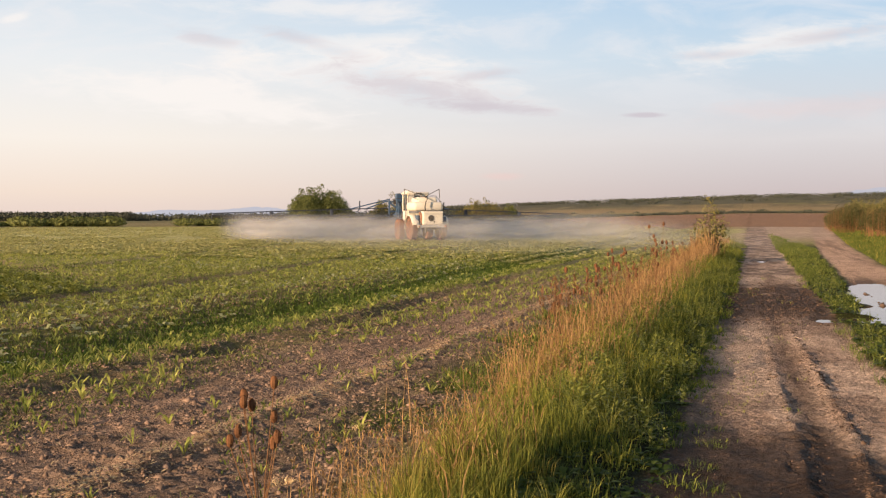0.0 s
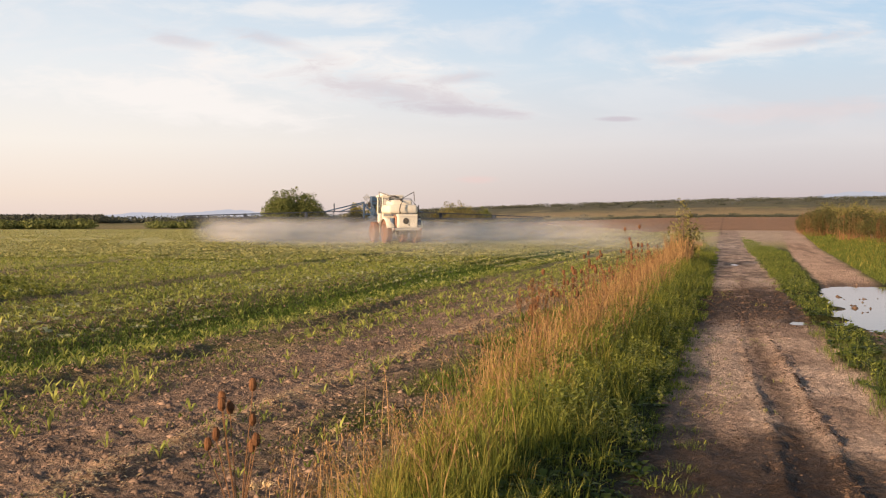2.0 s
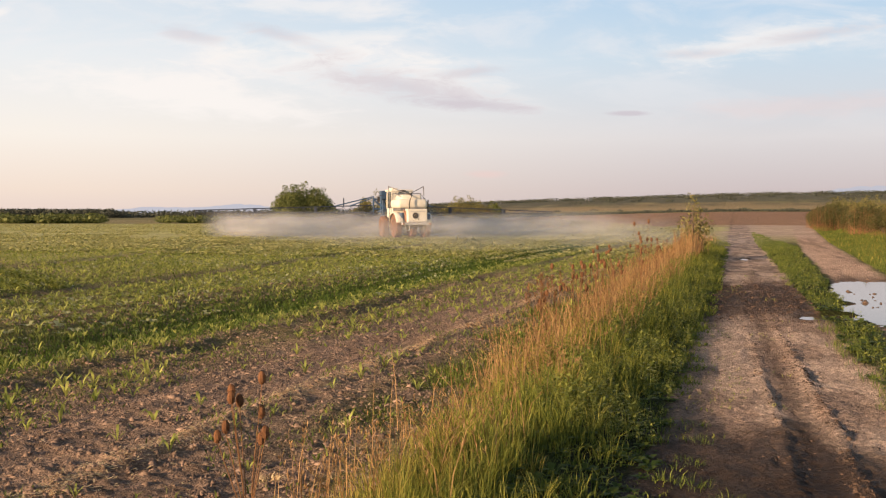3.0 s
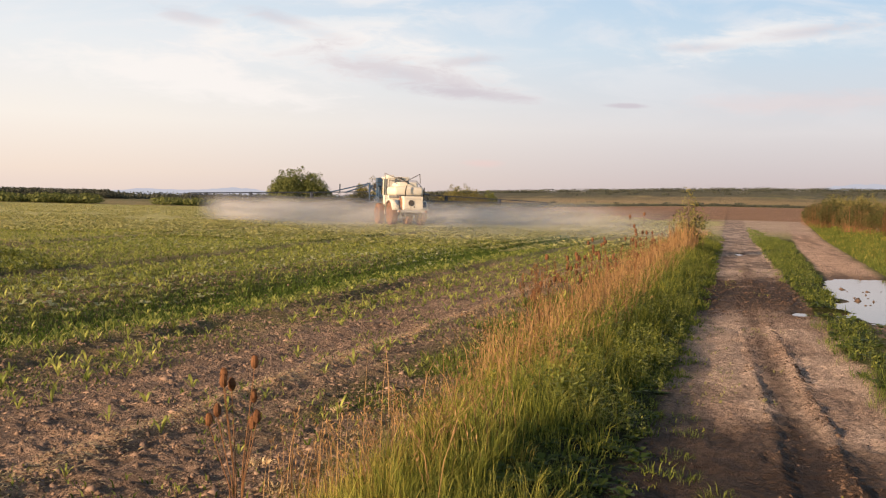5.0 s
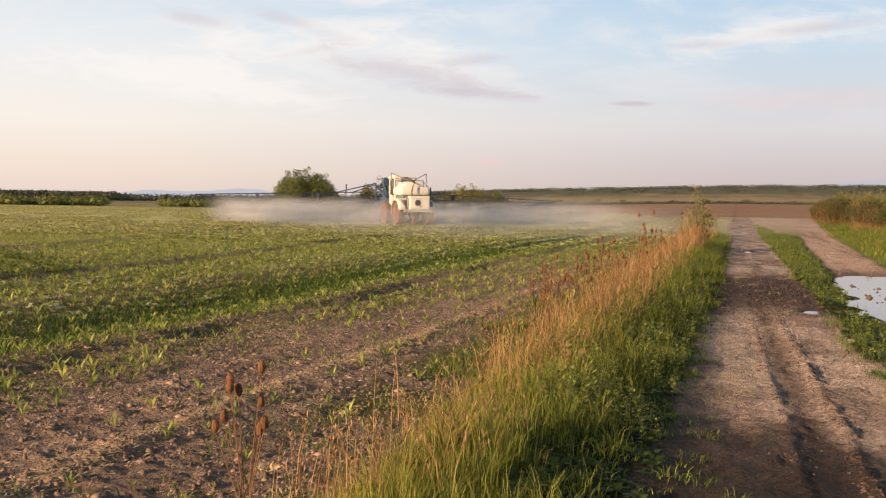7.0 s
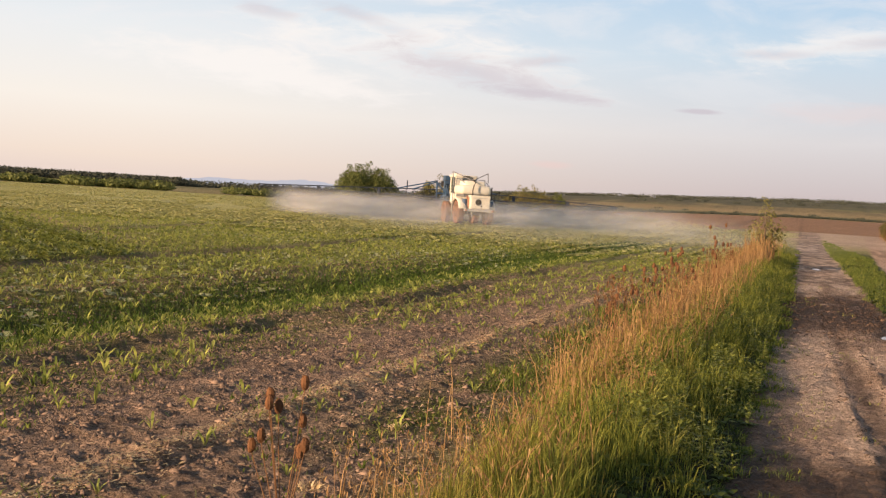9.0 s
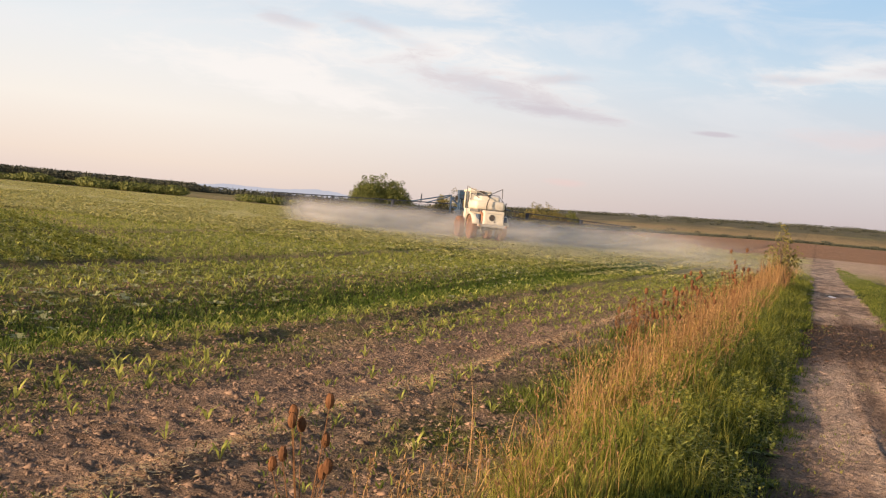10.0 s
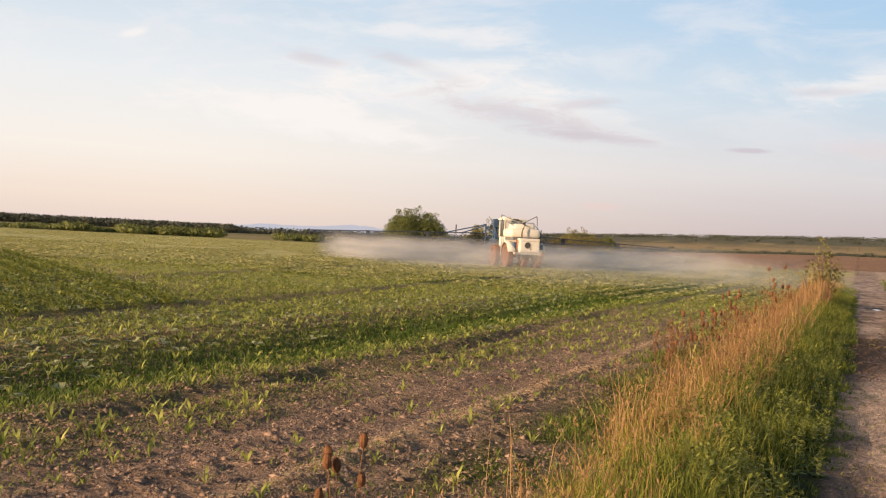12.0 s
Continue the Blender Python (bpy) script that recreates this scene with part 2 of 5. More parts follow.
GROUND, WATER, MIST = ground_material(), water_material(), mist_material()
SOIL = soil_material("dry_soil", (0.12, 0.082, 0.06), (0.32, 0.22, 0.165))
CRUST = soil_material("dry_crust", (0.13, 0.09, 0.07), (0.36, 0.25, 0.19))
RUT_MUD = soil_material("damp_mud", (0.045, 0.030, 0.023), (0.15, 0.098, 0.07))
MUD = soil_material("mud_crumb", (0.045, 0.03, 0.022), (0.17, 0.115, 0.085))
GRASS = leaf_material("green_grass", (0.04, 0.066, 0.009), (0.33, 0.335, 0.058), patch=1.2)
GRASS_FRESH = leaf_material("fresh_grass", (0.065, 0.09, 0.013), (0.47, 0.44, 0.09), 0.4, 0.6, 1.6)
GRASS_GOLD = leaf_material("yellowing_grass", (0.12, 0.105, 0.018), (0.46, 0.37, 0.09), patch=1.2)
GRASS_DEEP = leaf_material("deep_green_grass", (0.022, 0.046, 0.008), (0.12, 0.175, 0.028))
GRASS_MID = leaf_material("verge_leaf", (0.035, 0.060, 0.011), (0.205, 0.235, 0.046), patch=0.9)
HERB = leaf_material("herb_leaf", (0.06, 0.092, 0.016), (0.34, 0.355, 0.08), patch=1.0)
DRY = leaf_material("dry_grass", (0.20, 0.105, 0.045), (0.45, 0.285, 0.125), 0.3)
CROP = leaf_material("crop_leaf", (0.13, 0.18, 0.03), (0.53, 0.53, 0.14))
CROP_FAR = leaf_material("crop_tuft", (0.33, 0.335, 0.11), (0.64, 0.59, 0.26), 0.45, 0.7, 0.12)
WEED = leaf_material("pale_weed", (0.30, 0.33, 0.15), (0.55, 0.55, 0.33), 0.35)
DOCK = leaf_material("broad_weed", (0.0312, 0.0585, 0.0117), (0.133, 0.172, 0.0351))
BROWN = leaf_material("seed_head", (0.07, 0.033, 0.018), (0.19, 0.088, 0.04), 0.1, 0.85)
BUSH = leaf_material("bush_leaf", (0.055, 0.074, 0.022), (0.21, 0.225, 0.068), 0.3)
HEDGE = leaf_material("hedge_leaf", (0.026, 0.030, 0.010), (0.12, 0.115, 0.036), 0.15)
BUSH_OLIVE = leaf_material("olive_leaf", (0.095, 0.09, 0.028), (0.26, 0.23, 0.075), 0.2)
REED = leaf_material("reddish_cane", (0.117, 0.0546, 0.0273), (0.281, 0.148, 0.0663), 0.2)
# Greyed leaf colour: distance haze is put into it.
WOODS = leaf_material("far_woods_leaf", (0.05, 0.056, 0.046), (0.085, 0.093, 0.067), 0.15, 0.8, 0.02)
STRAW = leaf_material("straw", (0.42, 0.31, 0.17), (0.66, 0.52, 0.32), 0.2, 0.8)
BARK = paint_material("bark", (0.14, 0.10, 0.07), (0.07, 0.05, 0.035), 0.9, scale=8)
CREAM = paint_material("cream_paint", (0.66, 0.625, 0.55), (0.44, 0.36, 0.27), 0.4, scale=1.6, amount=0.5)
TANK = paint_material("tank_plastic", (0.66, 0.62, 0.54), (0.50, 0.42, 0.31), 0.5, scale=1.2, amount=0.5)
BLUE = paint_material("blue_paint", (0.030, 0.075, 0.15), (0.12, 0.115, 0.115), 0.5, amount=0.5)
STEEL = paint_material("dusty_steel", (0.16, 0.17, 0.19), (0.30, 0.25, 0.20), 0.55, 0.4, amount=0.6)
GREY = paint_material("grey_paint", (0.36, 0.37, 0.38), (0.34, 0.28, 0.22), 0.55)
BOOM = paint_material("boom_paint", (0.022, 0.032, 0.055), (0.06, 0.056, 0.056), 0.65)
BLACK = paint_material("black_rubber", (0.03, 0.03, 0.032), (0.14, 0.10, 0.07), 0.7)
TYRE = paint_material("dusty_tyre", (0.11, 0.058, 0.038), (0.28, 0.13, 0.078), 0.9, scale=3, amount=0.9)
RIM = paint_material("dusty_rim", (0.34, 0.17, 0.11), (0.26, 0.115, 0.065), 0.7, amount=0.9)
GLASS = glass_material()
# Mountains glow in this haze-tinted colour instead of being lit.
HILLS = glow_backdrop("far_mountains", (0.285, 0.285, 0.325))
# ------------------------------------------------------------------ plan: s runs along the track, q to its right
TURN = radians(17.0)
SN, CS = math.sin(TURN), math.cos(TURN)


def plan(s, q):
    return s * SN + q * CS, s * CS - q * SN


def to_plan(x, y):
    return x * SN + y * CS, x * CS - y * SN


def smooth(a, b, v):
    t = np.clip((v - a) / (b - a), 0, 1)
    return t * t * (3 - 2 * t)


def vnoise(x, y, seed=0):
    """Smooth value noise in 0..1 on arrays."""
    xi, yi = np.floor(x).astype(np.int64), np.floor(y).astype(np.int64)
    fx, fy = x - xi, y - yi
    fx, fy = fx * fx * (3 - 2 * fx), fy * fy * (3 - 2 * fy)

    def lattice(a, b):
        h = (a * 374761393 + b * 668265263 + seed * 974634777) & 0xFFFFFFFF
        h = ((h ^ (h >> 13)) * 1274126177) & 0xFFFFFFFF
        return ((h ^ (h >> 16)) & 0xFFFF) / 65535.0
    a, b, c, d = lattice(xi, yi), lattice(xi + 1, yi), lattice(xi, yi + 1), lattice(xi + 1, yi + 1)
    return (a * (1 - fx) + b * fx) * (1 - fy) + (c * (1 - fx) + d * fx) * fy


def fbm(x, y, seed=0, octaves=4):
    v, a, tot = 0, 1.0, 0
    for k in range(octaves):
        v = v + a * vnoise(x * 2 ** k, y * 2 ** k, seed + k * 7)
        tot += a
        a *= 0.55
    return v / tot


def strip_right(s):
    """Right edge of the grass strip between the two tracks."""
    return 1.75 + np.clip(s - 8, 0, 42) * 0.029 + np.clip(s - 50, 0, 200) * 0.045


def bank_left(s):
    """Left edge of the grassy bank past the second track."""
    return 3.5 + np.clip(s - 20, 0, 300) * 0.044


def puddle_depth(s, q):
    edge = 0.26 * (fbm(s * 0.9, q * 0.9, 41) - 0.5)
    a = 1 - (((s - 22.2) / 6.3) ** 4 + ((q - 5.35) / 3.3) ** 4) ** 0.25 + edge
    b = 1 - np.hypot((s - 17.7) / 0.75, (q - 2.0) / 1.0) + edge
    c = 1 - np.hypot((s - 41.5) / 1.2, (q - 0.35) / 0.17) + edge * 0.4
    return np.maximum(np.maximum(a, b), c)


def wheel_line(s, q):
    """Distance to the nearest wheel line left in the crop."""
    d = np.minimum(np.abs(q + 13.7 + 0.09 * (s - 14)), np.minimum(np.abs(q + 6.4), np.abs(q + 20.7 + 0.2 * (s - 20))))
    return d + 9 * smooth(60, 75, s)


def patch_side(s, q):
    """Metres inside (+) or outside (-) of the block sown at a slant in the far left of the field."""
    return np.minimum((26.7 - s) * 0.79 - (q + 22.4) * 0.62, -13.9 - 0.09 * (s - 14) - q)


def zones(s, q):
    """Shares of the ground's kinds at a place."""
    wob = 0.30 * (fbm(s * 0.8, q * 0.8, 3) - 0.5) + 0.16 * (fbm(s * 3.1, q * 3.1, 5) - 0.5)
    qq = q + wob
    near = 1 - smooth(105, 135, s + 25 * (fbm(s * 0.02, q * 0.02, 9) - 0.5))
    track = smooth(-0.66, -0.46, qq) * (1 - smooth(1.2, 1.38, qq)) * near
    right = strip_right(s)
    track2 = smooth(right - 0.1, right + 0.15, qq) * (1 - smooth(bank_left(s) - 0.2, bank_left(s) + 0.2, qq)) * near
    verge = smooth(-2.5, -2.2, qq) * (1 - smooth(-0.66, -0.46, qq)) * (1 - smooth(60, 75, s))
    strip = smooth(1.2, 1.38, qq) * (1 - smooth(right - 0.1, right + 0.15, qq)) * near * (1 - smooth(58, 80, s))
    bank = smooth(bank_left(s) - 0.2, bank_left(s) + 0.2, qq) * near
    return track, track2, verge, strip, bank


def hill(x, y):
    r, az = np.hypot(x, y), np.degrees(np.arctan2(x, np.maximum(y, 1e-3)))
    az = np.where(y < 0, 0, az)
    a = smooth(-4, 18, az)
    e1 = 1.65 + 320 * np.tan(np.radians(-0.27 + 0.58 * a))
    e2 = np.interp(az, [-30, -12, -6, 2, 10, 18, 30], [1.0, 1.0, 8, 18, 25.5, 31, 34])
    z = np.interp(r, [0, 70, 320], [0, 0, 1]) * e1
    far = smooth(500, 1500, r)
    z = z * (1 - far) + np.maximum(e2, e1) * far
    return z * (1 - smooth(1700, 3000, r) * 0.9) * np.where(y < 0, 0, 1)


def height(s, q, fine=True):
    x, y = plan(s, q)
    z = hill(x, y)
    track, track2, verge, strip, bank = zones(s, q)
    field = 1 - smooth(-2.6, -2.2, q)
    near = 1 - smooth(30, 60, np.hypot(s, q))
    z = z + 0.19 * np.exp(-((q + 1.45) / 0.6) ** 2) * (1 - smooth(60, 80, s))
    z = z + bank * 1.0 * smooth(0, 5.5, q - bank_left(s)) * (1 - smooth(130, 150, s))
    z = z + strip * 0.05 * (1 - smooth(-0.3, 0.1, puddle_depth(s, q)))
    # wheel rut with pushed-up sides
    rut = 0.50 + 0.05 * (fbm(s * 0.6, q * 0, 17) - 0.5) - 0.02 * np.clip(s - 8, 0, 14)
    lump = 0.35 + 3.2 * np.clip(fbm(s * 4.5, q * 6.0, 23) - 0.34, 0, 1)
    z = z + track * near * (1 - 0.75 * smooth(11, 18, s)) * (-0.020 * np.exp(-((q - rut) / 0.12) ** 2) + 0.034 * lump * np.exp(-((q - rut - 0.22) / 0.06) ** 2)
                            + 0.020 * lump * np.exp(-((q - rut + 0.18) / 0.045) ** 2)
                            - 0.014 * np.exp(-((q + 0.25) / 0.16) ** 2))
    z = z + track * 0.045 * (fbm(s * 1.3, q * 5.0, 29) - 0.5)
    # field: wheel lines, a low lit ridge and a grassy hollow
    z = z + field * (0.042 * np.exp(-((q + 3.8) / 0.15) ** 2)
                     - 0.15 * np.exp(-((q + 8.3) / 0.9) ** 2) + 0.05 * np.exp(-((q + 10.4) / 0.6) ** 2) - 0.085 * np.exp(-((q + 6.35) / 0.24) ** 2) * smooth(0.35, 0.6, fbm(s * 0.35, q * 0, 33)) + 0.02 * np.exp(-((q + 6.9) / 0.4) ** 2)
                     - 0.13 * np.exp(-(wheel_line(s, q) / 0.30) ** 2) * smooth(-10, -11, q))
    z = z + field * 0.007 * np.sin(q * 2 * math.pi / 0.7) * near
    z = z + field * 0.12 * (fbm(s * 0.13, q * 0.2, 31, 2) - 0.5) * (1 - smooth(60, 150, s))
    if fine:
        rough, lumps = fbm(s * 2.2, q * 2.2, 11, 3), fbm(s * 10.0, q * 10.0, 12, 3)
        z = z + near * field * (0.02 * rough + 0.085 * np.clip(lumps - 0.46, 0, 1) * (0.5 + rough))
        z = z + near * (track + track2) * (0.045 * (fbm(s * 6, q * 6, 13, 4) - 0.5) + 0.030 * np.clip(fbm(s * 15, q * 15, 14, 2) - 0.45, 0, 1))
        z = z + near * (verge + strip + bank) * 0.05 * (fbm(s * 3, q * 3, 19, 3) - 0.5)
    d = puddle_depth(s, q)
    return z - 0.15 * smooth(-0.13, 0.16, d)


def mesh_object(name, verts, faces, mat, parent=None, label=""):
    me = bpy.data.meshes.new(name)
    me.from_pydata(verts, [], faces)
    me.materials.append(mat)
    ob = new(name, me)
    if parent is not None:
        ob.parent = parent
    return tagged(ob, label)


def array_mesh(name, co, tris, mat, smooth_shade=False):
    """A mesh out of computed arrays of corners and triangles."""
    me = bpy.data.meshes.new(name)
    me.vertices.add(len(co))
    me.vertices.foreach_set("co", np.ascontiguousarray(co, dtype=np.float32).ravel())
    me.loops.add(tris.size)
    me.loops.foreach_set("vertex_index", np.ascontiguousarray(tris, dtype=np.int32).ravel())
    k = tris.shape[1]
    me.polygons.add(len(tris))
    me.polygons.foreach_set("loop_start", np.arange(0, tris.size, k, dtype=np.int32))
    me.update(calc_edges=True)
    if smooth_shade:
        me.polygons.foreach_set("use_smooth", np.ones(len(tris), dtype=bool))
    me.materials.append(mat)
    return me


def spaced(edges):
    out = [np.array([edges[0][0]])]
    for a, b, n, power in edges:
        t = np.linspace(0, 1, n + 1)[1:]
        out.append(a + (b - a) * t ** power)
    return np.concatenate(out)


def grid_faces(ns, nq):
    i = np.arange(ns - 1)[:, None] * nq + np.arange(nq - 1)[None, :]
    return np.stack([i, i + 1, i + nq + 1, i + nq], -1).reshape(-1, 4)


def cover_colour(s, q):
    x, y = plan(s, q)
    r, az = np.hypot(x, y), np.degrees(np.arctan2(x, np.maximum(y, 1e-3)))
    track, track2, verge, strip, bank = zones(s, q)
    n1, n2, n3 = fbm(s * 0.35, q * 0.9, 51), fbm(s * 1.7, q * 2.5, 53), fbm(s * 0.03, q * 0.05, 57)

    def c(r_, g_, b_):
        return np.array([r_, g_, b_])
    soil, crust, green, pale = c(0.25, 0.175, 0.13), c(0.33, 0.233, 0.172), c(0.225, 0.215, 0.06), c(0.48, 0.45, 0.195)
    dirt, mud, turf = c(0.47, 0.355, 0.285), c(0.125, 0.084, 0.066), c(0.080, 0.095, 0.024)

    def over(base, col, f):
        return base * (1 - f[..., None]) + col * f[..., None]
    col = over(np.broadcast_to(soil, s.shape + (3,)), crust, smooth(0.45, 0.75, n1) * 0.4)
    # Low ridge: straw and crust, brightened and warmed for the sun it catches.
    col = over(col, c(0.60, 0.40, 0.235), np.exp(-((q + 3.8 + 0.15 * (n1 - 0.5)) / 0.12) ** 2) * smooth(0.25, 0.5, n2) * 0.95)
    growth = smooth(-4.8, -7.4, q) * 0.6 + smooth(12, 34, s) * 0.45
    col = over(col, green, np.clip(growth * (0.4 + 0.9 * n2), 0, 0.85))
    # Green turf of the hollow, its shaded side put into the dark colour.
    col = over(col, turf * 0.9, np.exp(-((q + 8.35) / 1.0) ** 2) * (0.7 + 0.3 * n2) * (1 - smooth(45, 70, s)))
    col = over(col, turf, np.exp(-((q + 2.8) / 0.45) ** 2) * smooth(5.5, 8, s) * (1 - smooth(40, 60, s)) * smooth(0.3, 0.6, n2 + 0.1))
    # Pale far crop; blending by distance also puts haze into the colour.
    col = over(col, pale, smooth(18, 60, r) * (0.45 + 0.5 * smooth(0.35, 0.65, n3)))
    col = over(col, turf, smooth(-4.9, -6.3, q) * (0.15 + 0.65 * n2) * (1 - smooth(16, 30, s)))
    side = patch_side(s, q)
    col = over(col, turf, smooth(-0.2, 0.6, side) * 0.65)
    col = over(col, c(0.36, 0.26, 0.16), np.exp(-((side + 1.0) / 0.6) ** 2) * smooth(15, 20, -q) * smooth(0.3, 0.6, n2 + 0.1) * 0.8)
    # Bare soil of the wheel lines, darkened for the shadow in their furrows.
    line = np.exp(-(wheel_line(s, q) / 0.4) ** 2)
    col = over(col, soil * 0.8, np.clip(line * smooth(0.25, 0.45, n1 + 0.1) * np.where(q > -8, 0.45, 1.0), 0, 0.9))
    col = over(col, turf * 0.75, np.clip(verge + strip, 0, 1))
    col = over(col, turf, bank)
    col = over(col, c(0.359, 0.289, 0.14), np.exp(-((q + 2.15) / 0.25) ** 2) * 0.6 * (1 - smooth(50, 70, s)))
    lane = smooth(0.40, 0.56, fbm(s * 0.55, q * 2.4, 73) + 0.25 * (fbm(s * 4, q * 6, 75) - 0.5))
    col = over(col, dirt * (0.9 + 0.25 * n2[..., None]), track)
    col = over(col, mud * 1.6, track * (1 - lane) * 0.5)
    # Soaked mud patch; second term darkens the rut: mud plus painted recess shade.
    soaked_shade = np.exp(-((s - 22) / 4.6) ** 4) * smooth(0.18, 0.40, fbm(s * 1.2, q * 2.2, 71)) + 0.75 * np.exp(-((q - 0.50 + 0.02 * np.clip(s - 8, 0, 14)) / 0.11) ** 2) * (1 - smooth(14, 20, s))
    col = over(col, mud * 0.8, np.clip(soaked_shade, 0, 1) * track * 0.85)
    # Near end of the track: dark mud, verge's shade painted in with it.
    col = over(col, mud * 0.8, track * (1 - smooth(6.8, 8.2, s + 1.6 * (n2 - 0.5) + 1.0 * smooth(0.6, 1.2, q))) * 0.75)
    meet = smooth(64, 90, s + 20 * (n3 - 0.5)) * (1 - smooth(118, 135, s)) * smooth(-2.0, 0.5, q + 3 * (fbm(s * 0.15, q * 0.3, 77) - 0.5)) * (1 - smooth(bank_left(s) - 0.3, bank_left(s), q))
    col = over(col, dirt * c(1.1, 1.0, 0.92) * (0.8 + 0.4 * n2[..., None]), track2)
    col = over(col, mud * 1.5, track2 * smooth(0.50, 0.62, fbm(s * 0.12, q * 2.2, 79) + 0.2 * (n2 - 0.5)) * 0.6)
    col = over(col, c(0.328, 0.226, 0.164), smooth(3.0, 1.0, np.abs(y - 0.05 * x - 112)) * smooth(2, 7, az) * 0.9)
    col = over(col, dirt, meet * 0.9)
    # land past the crop
    beyond = smooth(-4, 4, r - (205 - 85 * smooth(-14, 2, az) + 14 * (fbm(s * 0.05, q * 0.05, 61) - 0.5)))
    # The far scrub colour has distance haze put into it.
    red, gold, scrub = c(0.296, 0.176, 0.11), c(0.36, 0.28, 0.14), c(0.105, 0.10, 0.066)
    land = over(np.broadcast_to(c(0.257, 0.211, 0.101), s.shape + (3,)), red, smooth(-6, 0, az) * (1 - smooth(300, 316, r)))
    land = over(land, gold * 1.05, smooth(-8, -2, az) * smooth(318, 326, r))
    stripe = smooth(0.42, 0.56, fbm(r * 0.02, az * 0.05, 63, 3))
    land = over(land, c(0.17, 0.16, 0.07), np.clip(0.45 + 0.55 * stripe, 0, 1) * smooth(370, 430, r) * 0.9)
    land = over(land, c(0.30, 0.20, 0.12), smooth(0.5, 0.6, fbm(r * 0.013 + 40, az * 0.07, 67, 3)) * smooth(380, 480, r) * 0.45)
    land = over(land, scrub, smooth(850, 1050, r + 450 * (n3 - 0.5)))
    col = over(col, land, np.where(y > 0, beyond, 0))
    return col


# Mask of wet ground, with painted shade beside the verge.
def wet_and_shade(s, q):
    track = zones(s, q)[0]
    p = smooth(-0.55, 0.1, puddle_depth(s, q))
    n = fbm(s * 1.2, q * 2.2, 71)
    wet_shade = p + track * np.exp(-((s - 22) / 4.0) ** 4) * smooth(0.28, 0.5, n + 0.1)
    wet_shade = wet_shade + track * smooth(0.38, 0.55, n) * np.exp(-((q - 0.40) / 0.30) ** 2) * (1 - smooth(7.5, 11, s)) * 1.2 + track * np.exp(-((s - 25) / 1.3) ** 2) * np.exp(-((q - 0.7) / 0.3) ** 2)
    # Verge shadow across the track's left edge, painted in as darkening.
    wet_shade = wet_shade + smooth(-1.15, -0.95, q) * (1 - smooth(-0.40, 0.05, q + 0.5 * (n - 0.5) - 0.30 * (1 - smooth(5.5, 8, s)))) * (1 - smooth(7.0, 9.5, s)) * 1.4
    wet_shade = wet_shade + track * smooth(0.42, 0.62, n) * 0.8 * smooth(26, 32, s)
    wet_shade = wet_shade + track * (1 - smooth(5.8, 7.8, s + 2.2 * (n - 0.5))) * smooth(-0.3, 0.1, q) * 0.9
    # Near end: wet mud with the verge's shade painted over it.
    wet_shade = wet_shade + smooth(-0.9, -0.6, q) * (1 - smooth(7.0, 8.4, s + 1.6 * (n - 0.5) + 1.1 * smooth(0.6, 1.2, q))) * (0.75 + 0.5 * n)
    # Narrow painted shade band along the foot of the verge.
    wet_shade = wet_shade + 0.55 * np.exp(-((q + 0.55) / 0.25) ** 2) * smooth(0.3, 0.6, n)
    return np.clip(wet_shade, 0, 1)


def build_ground():
    S = spaced([(-4000, -200, 6, 1), (-200, -4, 16, 1), (-4, 4, 12, 1), (4, 18, 460, 1.1), (18, 48, 210, 1.2), (48, 140, 130, 1.2), (140, 420, 70, 1.1), (420, 4700, 70, 1.6)])
    right = spaced([(0, 1.6, 84, 1), (1.6, 3.0, 26, 1), (3.0, 12, 50, 1.2), (12, 60, 44, 1.3), (60, 400, 46, 1.3), (400, 3000, 30, 1.5)])
    left = spaced([(0, 0.9, 42, 1), (0.9, 3.0, 36, 1), (3.0, 12, 140, 1.05), (12, 60, 90, 1.4), (60, 400, 44, 1.4), (400, 3000, 26, 1.5)])
    Q = np.concatenate([-left[:0:-1], right])
    s, q = np.meshgrid(S, Q, indexing="ij")
    x, y = plan(s, q)
    z = height(s, q)
    co = np.stack([x, y, z], -1).reshape(-1, 3)
    me = array_mesh("ground", co, grid_faces(len(S), len(Q))[:, ::-1], GROUND, True)
    rgb = np.ones((s.size, 4), dtype=np.float32)
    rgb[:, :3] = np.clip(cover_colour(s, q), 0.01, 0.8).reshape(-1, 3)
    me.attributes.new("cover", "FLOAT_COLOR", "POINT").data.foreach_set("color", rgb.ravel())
    me.attributes.new("wet_shade", "FLOAT", "POINT").data.foreach_set("value", wet_and_shade(s, q).ravel().astype(np.float32))
    return tagged(new("ground", me), "cloddy brown field beside a rutted pale dirt track", "ground", kind="structure")


build_ground()


def build_puddle(name, s0, s1, q0, q1, n, label):
    """Still water that fills a hollow of the ground; the shore is where the ground rises through it."""
    S, Q = np.linspace(s0, s1, n), np.linspace(q0, q1, n)
    s, q = np.meshgrid(S, Q, indexing="ij")
    x, y = plan(s, q)
    co = np.stack([x, y, np.full_like(x, -0.032)], -1).reshape(-1, 3)
    f = grid_faces(n, n)[:, ::-1]
    keep = (puddle_depth(s, q) > -0.06).reshape(-1)[f].any(1)
    ob = new(name, array_mesh(name, co, f[keep], WATER, True))
    return tagged(ob, label, "puddle", kind="structure")


build_puddle("water", 14, 30, 0.3, 9.5, 110, "still muddy puddle reflecting the evening sky")
build_puddle("water", 39, 44, -0.4, 1.0, 30, "small bright puddle in the wheel rut")
